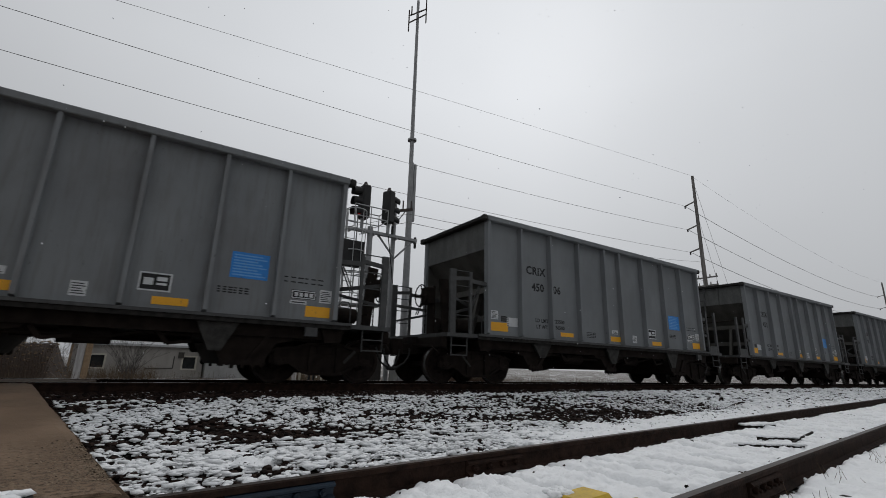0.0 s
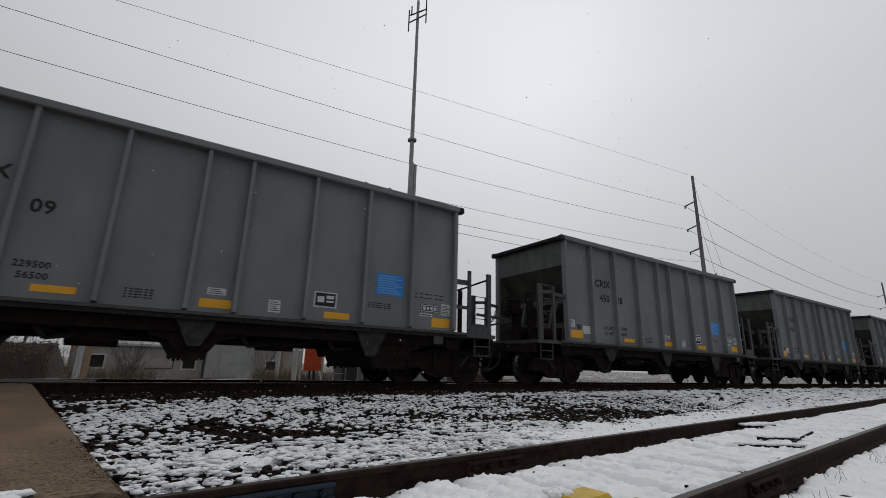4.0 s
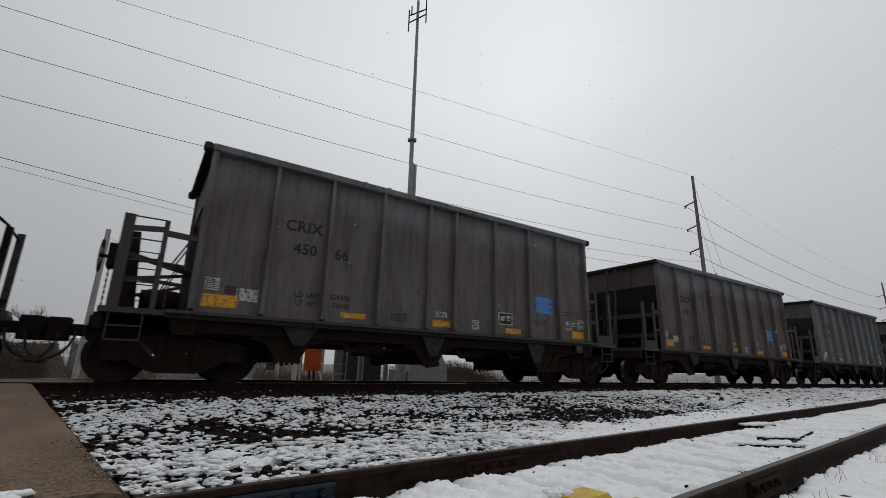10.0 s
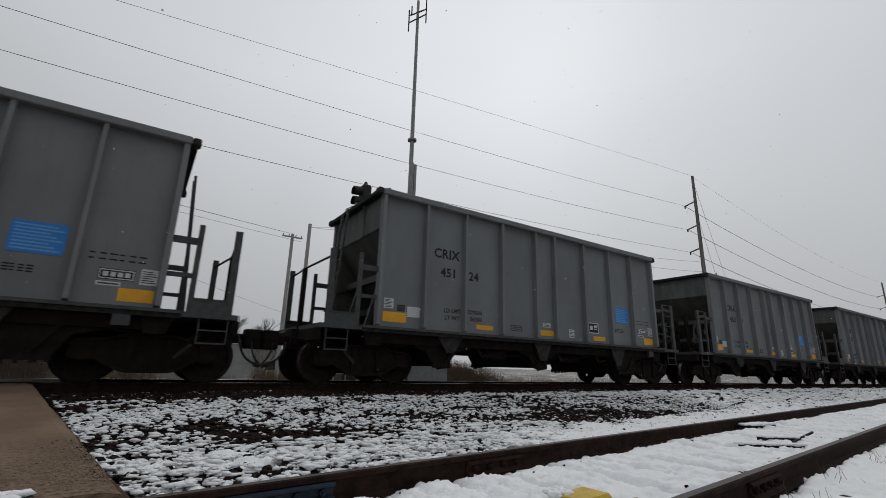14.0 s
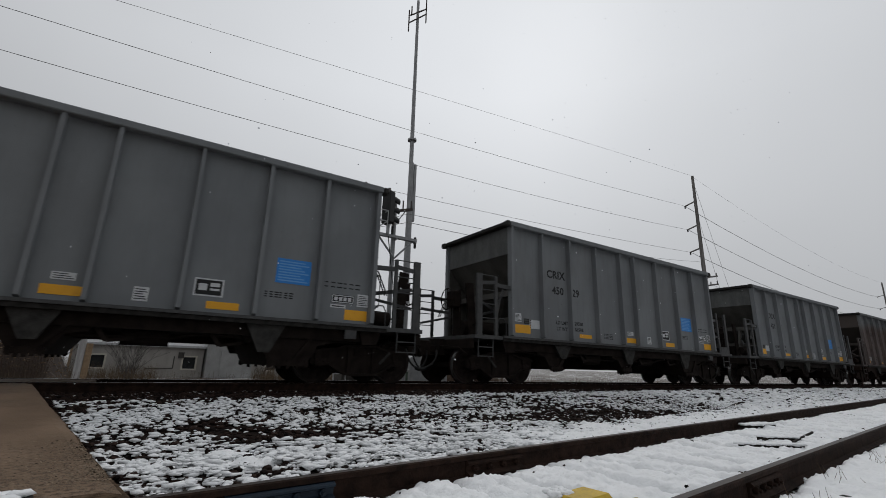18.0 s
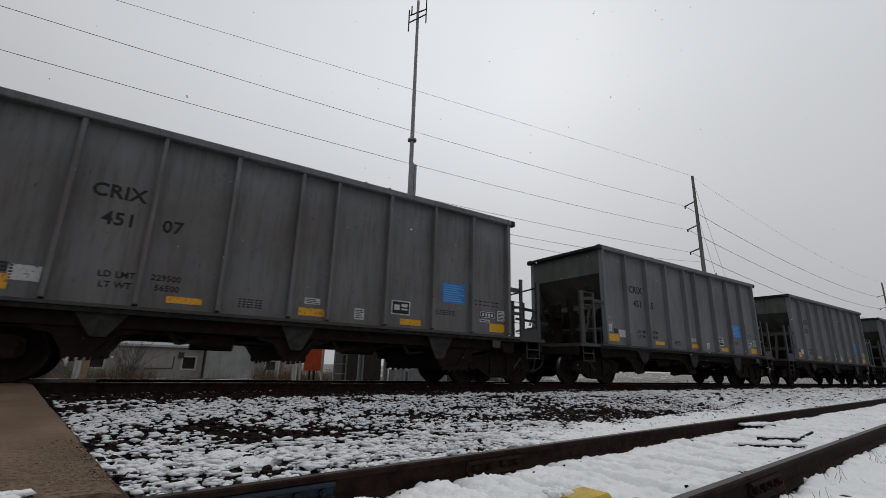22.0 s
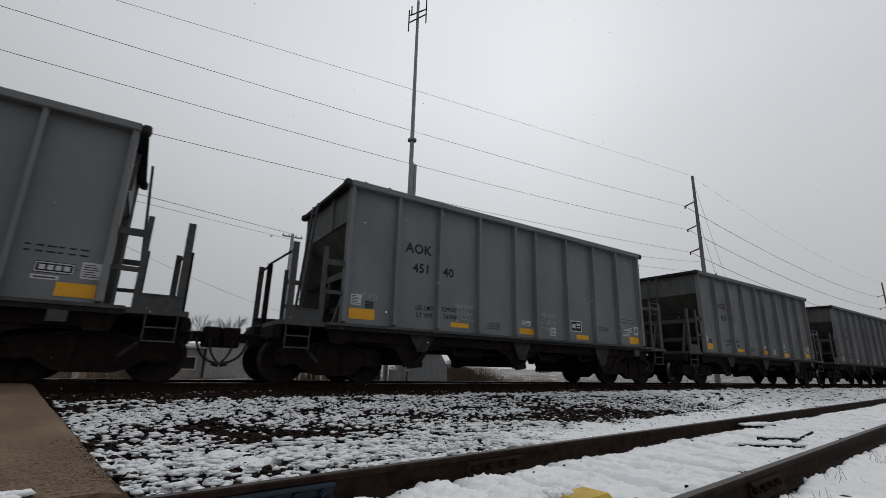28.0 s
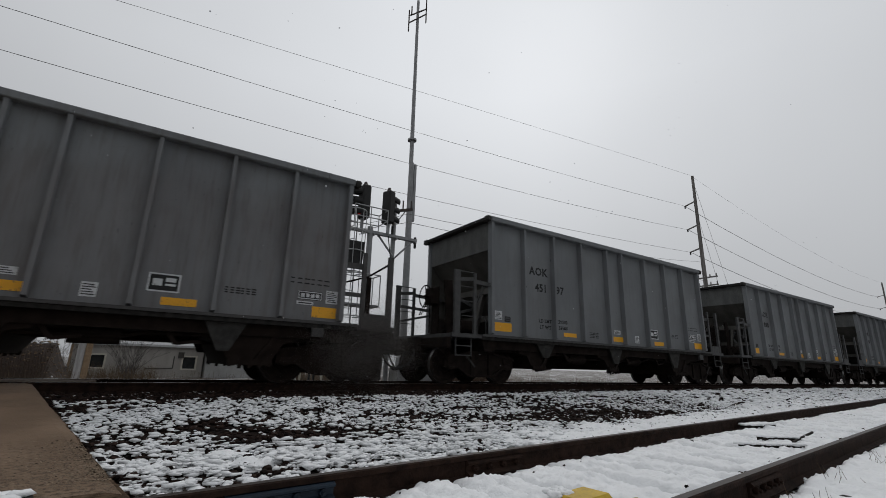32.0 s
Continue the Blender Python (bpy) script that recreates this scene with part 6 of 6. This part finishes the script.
# dead weeds and brush along the far side
def weeds(name, n, x0, x1, y0, y1, h0, h1, mat, label):
    x = x0 + (x1 - x0) * rng.random(n)
    y = y0 + (y1 - y0) * rng.random(n)
    h = (h0 + (h1 - h0) * rng.random(n) ** 1.5) * (0.55 + 0.45 * np.sin(x * 0.9 + 1.3 * np.sin(y)) ** 2)
    z = np.array([ground_z(0, v) for v in y])
    a = rng.random(n) * 6.283
    lean = 0.45 * rng.random(n) * h
    w = 0.003 + 0.004 * rng.random(n)
    wx, wy = w * np.cos(a + 1.57), w * np.sin(a + 1.57)
    tx, ty = x + lean * np.cos(a), y + lean * np.sin(a)
    v = np.stack([np.stack([x - wx, y - wy, z], 1), np.stack([x + wx, y + wy, z], 1), np.stack([tx + wx * 0.6, ty + wy * 0.6, z + h], 1), np.stack([tx - wx * 0.6, ty - wy * 0.6, z + h], 1)], 1)
    me = bpy.data.meshes.new(name)
    me.from_pydata(v.reshape(-1, 3).tolist(), [], [(4 * i, 4 * i + 1, 4 * i + 2, 4 * i + 3) for i in range(n)])
    me.materials.append(mat)
    return lone(name, me, None, label, "weeds", "stuff")


weeds("dead_weeds", 15000, -12, 60, 19, 32, 0.2, 0.95, M_WEED, "dry brown dead weeds standing in thin snow")
weeds("dead_brush", 9000, 11.6, 16.8, 19.0, 22.0, 1.35, 1.85, M_BROWNWEED, "dense reddish brown dead brush beyond the line")
weeds("dead_weeds", 8000, 9.5, 27, 18.2, 30, 0.35, 1.15, M_BROWNWEED, "dense reddish brown dead weeds beyond the line")
weeds("dead_weeds", 4200, 8.5, 15, 36, 43, 0.4, 1.5, M_WEED, "dry brown dead weeds beside the shed")
weeds("dead_brush", 19000, -22, -4.4, 33, 44, 0.8, 2.5, M_BRUSH, "dense reddish brown brush beside the building")
weeds("dead_weeds", 2600, -5, 1.5, 39, 45, 0.3, 1.35, M_WEED, "dry brown dead weeds by the building wall")


bm = bmesh.new()
rows = []
for j in range(9):
    y = 37 + 0.9 * j
    rows.append([bm.verts.new((-26 + 0.93 * i, y, -1.2 + (2.45 + 0.5 * noise.noise((i * 0.4, j * 0.5, 0))) * math.sin(math.pi * j / 8) * min(1.0, (24 - i) / 1.0))) for i in range(25)])
for a, b in zip(rows, rows[1:]):
    for i in range(24):
        bm.faces.new((a[i], a[i + 1], b[i + 1], b[i]))
lone("earth_bank", bm, plain("brown_earth", (0.020, 0.014, 0.010), (0.050, 0.034, 0.025), 0.9, 0.0, 2.5, 22, 0.6), "low dark earth bank grown with brush", "bank", "structure")


litter = []
for i in range(2600):
    u, j = 24 * rng.random(), 4.2 * rng.random()
    z = -1.2 + (2.45 + 0.5 * noise.noise((u * 0.4, j * 0.5, 0))) * math.sin(math.pi * j / 8) * min(1.0, 24 - u)
    litter.append((-26 + 0.93 * u, 37 + 0.9 * j, z + 0.03))
lone("leaf_litter", scatter("leaf_litter", np.array(litter), 0.03 + 0.06 * rng.random(len(litter)) ** 2, 0.5, M_LEAF, rough=0.9), None, "dead brown leaves and clods on the earth bank", "leaves", "stuff")


def shrub(x, y, h, seed):
    rnd = random.Random(seed)
    bm = bmesh.new()
    for _ in range(16):
        p = Vector((rnd.uniform(-0.3, 0.3), rnd.uniform(-0.2, 0.2), 0))
        d = Vector((rnd.uniform(-0.8, 0.8), rnd.uniform(-0.3, 0.3), 1)).normalized()
        for k in range(4):
            q = p + d * h * 0.3
            rod(bm, p, q, 0.016 / (k + 1) + 0.003, 4)
            for _ in range(3):
                e = (d + Vector((rnd.uniform(-0.8, 0.8), rnd.uniform(-0.5, 0.5), rnd.uniform(-0.2, 0.5)))).normalized()
                rod(bm, q, q + e * h * 0.25, 0.006, 3)
            p, d = q, (d + Vector((rnd.uniform(-0.4, 0.4), 0, rnd.uniform(-0.2, 0.3)))).normalized()
    ob = lone("bare_shrub", bm, M_TWIG, "leafless twiggy shrub before a beige wall", "shrub")
    ob.location = (x, y, ground_z(x, y))


shrub(-0.2, 41.5, 2.2, 3)
shrub(-0.6, 42.5, 2.0, 5)
shrub(9.8, 43.5, 2.0, 8)
for i, (x, h) in enumerate(((-4.4, 1.9), (-5.6, 2.3), (-7.2, 2.2), (-8.8, 2.4), (-10.5, 2.3))):
    shrub(x, 40.5 - 0.2 * i, h, 20 + i)


def bare_tree(x, y, h, seed):
    rnd = random.Random(seed)
    tree = thing("bare_tree", "leafless grey winter tree with fine twigs", "tree", (x, y, ground_z(x, y)), group="far winter trees")
    trunk, limbs, twigs = bmesh.new(), bmesh.new(), bmesh.new()
    rod(trunk, (0, 0, 0), (rnd.uniform(-0.3, 0.3), 0, h * 0.45), 0.022 * h, 8, r2=0.013 * h)

    def grow(p, d, ln, r, depth):
        q = p + d * ln
        rod(limbs if depth < 2 else twigs, p, q, r, 5 if depth < 2 else 3, r2=r * 0.6)
        if depth < 4:
            for _ in range(4 if depth < 2 else 3):
                e = (d + Vector((rnd.uniform(-0.75, 0.75), rnd.uniform(-0.75, 0.75), rnd.uniform(-0.15, 0.6)))).normalized()
                grow(p.lerp(q, rnd.uniform(0.55, 1.0)), e, ln * rnd.uniform(0.6, 0.8), r * 0.55, depth + 1)
    for _ in range(4):
        grow(Vector((0, 0, h * rnd.uniform(0.28, 0.45))), Vector((rnd.uniform(-0.5, 0.5), rnd.uniform(-0.5, 0.5), 1)).normalized(), h * 0.22, 0.010 * h, 0)
    part("trunk", trunk, M_TWIG, tree)
    part("limbs", limbs, M_TWIG, tree)
    part("crown", twigs, M_TWIG, tree)


for i, (x, y, h) in enumerate(((9, 95, 11), (15, 100, 12), (22, 105, 12), (29, 98, 11), (-14, 90, 10), (38, 110, 13), (50, 120, 12), (-30, 95, 11))):
    bare_tree(x, y, h, 40 + i)
far = thing("far_building", "pale far building with a snowy roof", "building", (9.5, 88, -1.3))
bm = bmesh.new()
box(bm, -6, 6, 0, 9, 0, 4.6)
part("wall", bm, M_SHED, far)
bm = bmesh.new()
box(bm, -6.3, 6.3, -0.3, 9.3, 4.6, 4.9)
part("roof", bm, M_SNOW, far)

# ---- snowfall: three rigid flurries that sink past the camera ----
FLURRIES = []
for k in range(3):
    n = 560
    c = np.stack([-4 + 20 * rng.random(n), 3.2 + 5.2 * rng.random(n), -0.4 + 50 * rng.random(n)], 1)
    me = scatter("falling_snow", c, 0.004 + 0.008 * rng.random(n) ** 3, 0.9, M_FLAKE)
    FLURRIES.append(lone("falling_snow", me, None, "loose falling flakes of wet snow", "snow", "stuff"))


# ---- coal dust that lifts from the ballast beside the rail near the end ----
M_DUST = plain("coal_dust", (0.12, 0.108, 0.100), (0.19, 0.175, 0.165), 0.9)
DUST = []


def dust_mesh(n, wide, tall, lean):
    """A cloud of fine four-sided grains, thickest in the middle."""
    c = rng.normal(size=(n, 3)) * (wide, 0.16, tall) * 0.55
    c[:, 0] += lean * c[:, 2] + 0.16 * np.sin(c[:, 2] * 6 + lean * 9)
    v = np.array([(1, 1, 1), (1, -1, -1), (-1, 1, -1), (-1, -1, 1)], float)[None] * (0.0014 + 0.0012 * rng.random((n, 1, 1)))
    v = v * rng.choice([-1.0, 1.0], (n, 1, 3)) + c[:, None]
    f = (np.array([(0, 1, 2), (0, 3, 1), (0, 2, 3), (1, 3, 2)])[None] + 4 * np.arange(n)[:, None, None]).reshape(-1, 3)
    me = bpy.data.meshes.new("dust_puff")
    me.vertices.add(4 * n)
    me.vertices.foreach_set("co", v.reshape(-1).astype(np.float32))
    me.loops.add(f.size)
    me.loops.foreach_set("vertex_index", f.reshape(-1).astype(np.int32))
    me.polygons.add(len(f))
    me.polygons.foreach_set("loop_start", np.arange(0, f.size, 3, dtype=np.int32))
    me.update(calc_edges=True)
    me.materials.append(M_DUST)
    return me


for n, wide, tall, lean in ((42000, 0.80, 0.55, 0.3), (33000, 0.62, 0.62, -0.2), (30000, 0.60, 0.75, 0.1)):
    DUST.append(lone("dust_puff", dust_mesh(n, wide, tall, lean), None, "thin grey-brown puff of blowing coal dust", "dust", "stuff"))


# ---- everything that moves ----
RUN = [-1.992, -29.324, -56.633, -83.890, -111.064, -138.178, -165.249, -192.240, -219.130, -245.976, -272.830, -299.691, -326.544, -353.388, -380.221, -407.077, -433.862]


def train_x(t, k):
    """Where the middle of car k is at t seconds: RUN holds the first car's place every two seconds, the rest is a smooth curve through it."""
    i = min(int(t / 2), len(RUN) - 2)
    u = t / 2 - i
    a, b = RUN[i], RUN[i + 1]
    ma = (b - RUN[i - 1]) / 2 if i > 0 else b - a
    mb = (RUN[i + 2] - a) / 2 if i + 2 < len(RUN) else b - a
    x = (2 * u ** 3 - 3 * u * u + 1) * a + (u ** 3 - 2 * u * u + u) * ma + (3 * u * u - 2 * u ** 3) * b + (u ** 3 - u * u) * mb
    return x + CAR * k


def motions():
    seconds = [0.5 * i for i in range(65)]
    ticks = [i / 30 for i in range(961)]
    for k, car in enumerate(CARS):
        walk(car, [(t, pose(train_x(t, k), TRACK_Y, 0)) for t in seconds])
        for o in car.children_recursive:
            if o.name.startswith("wheelset"):
                home = Matrix.Translation(o.location)
                near = [t for t in ticks if -16 < train_x(t, k) < 48]
                if not near:
                    near = [0.0]
                rows = [(t, home @ Matrix.Rotation((train_x(t, k) - train_x(0, k)) / 0.457, 4, "Y")) for t in near]
                walk(o, [(0.0, rows[0][1])] * (near[0] > 0) + rows + [(32.0, rows[-1][1])] * (near[-1] < 32))
    for ob, start, x, drift, top in zip(DUST, (30.35, 30.45, 30.65), (4.1, 4.8, 3.5), (-0.5, -0.4, 0.5), (0.55, 0.85, 0.75)):
        walk(ob, [(0.0, pose(x, 8.55, -2.6)), (start, pose(x, 8.55, -2.6)), (start + 0.3, pose(x + 0.3 * drift, 8.55, top - 0.15)),
                  (start + 0.7, pose(x + 0.6 * drift, 8.55, top)), (32.0, pose(x + drift, 8.55, top + 0.05))])
    for i, ob in enumerate(FLURRIES):
        v = 1.15 + 0.22 * i
        walk(ob, [(t, pose(0.5 * math.sin(t * 0.7 + i) - 0.1 * t + 1.6, 0.3 * math.sin(t * 0.5 + 2 * i), -v * t)) for t in seconds])


motions()
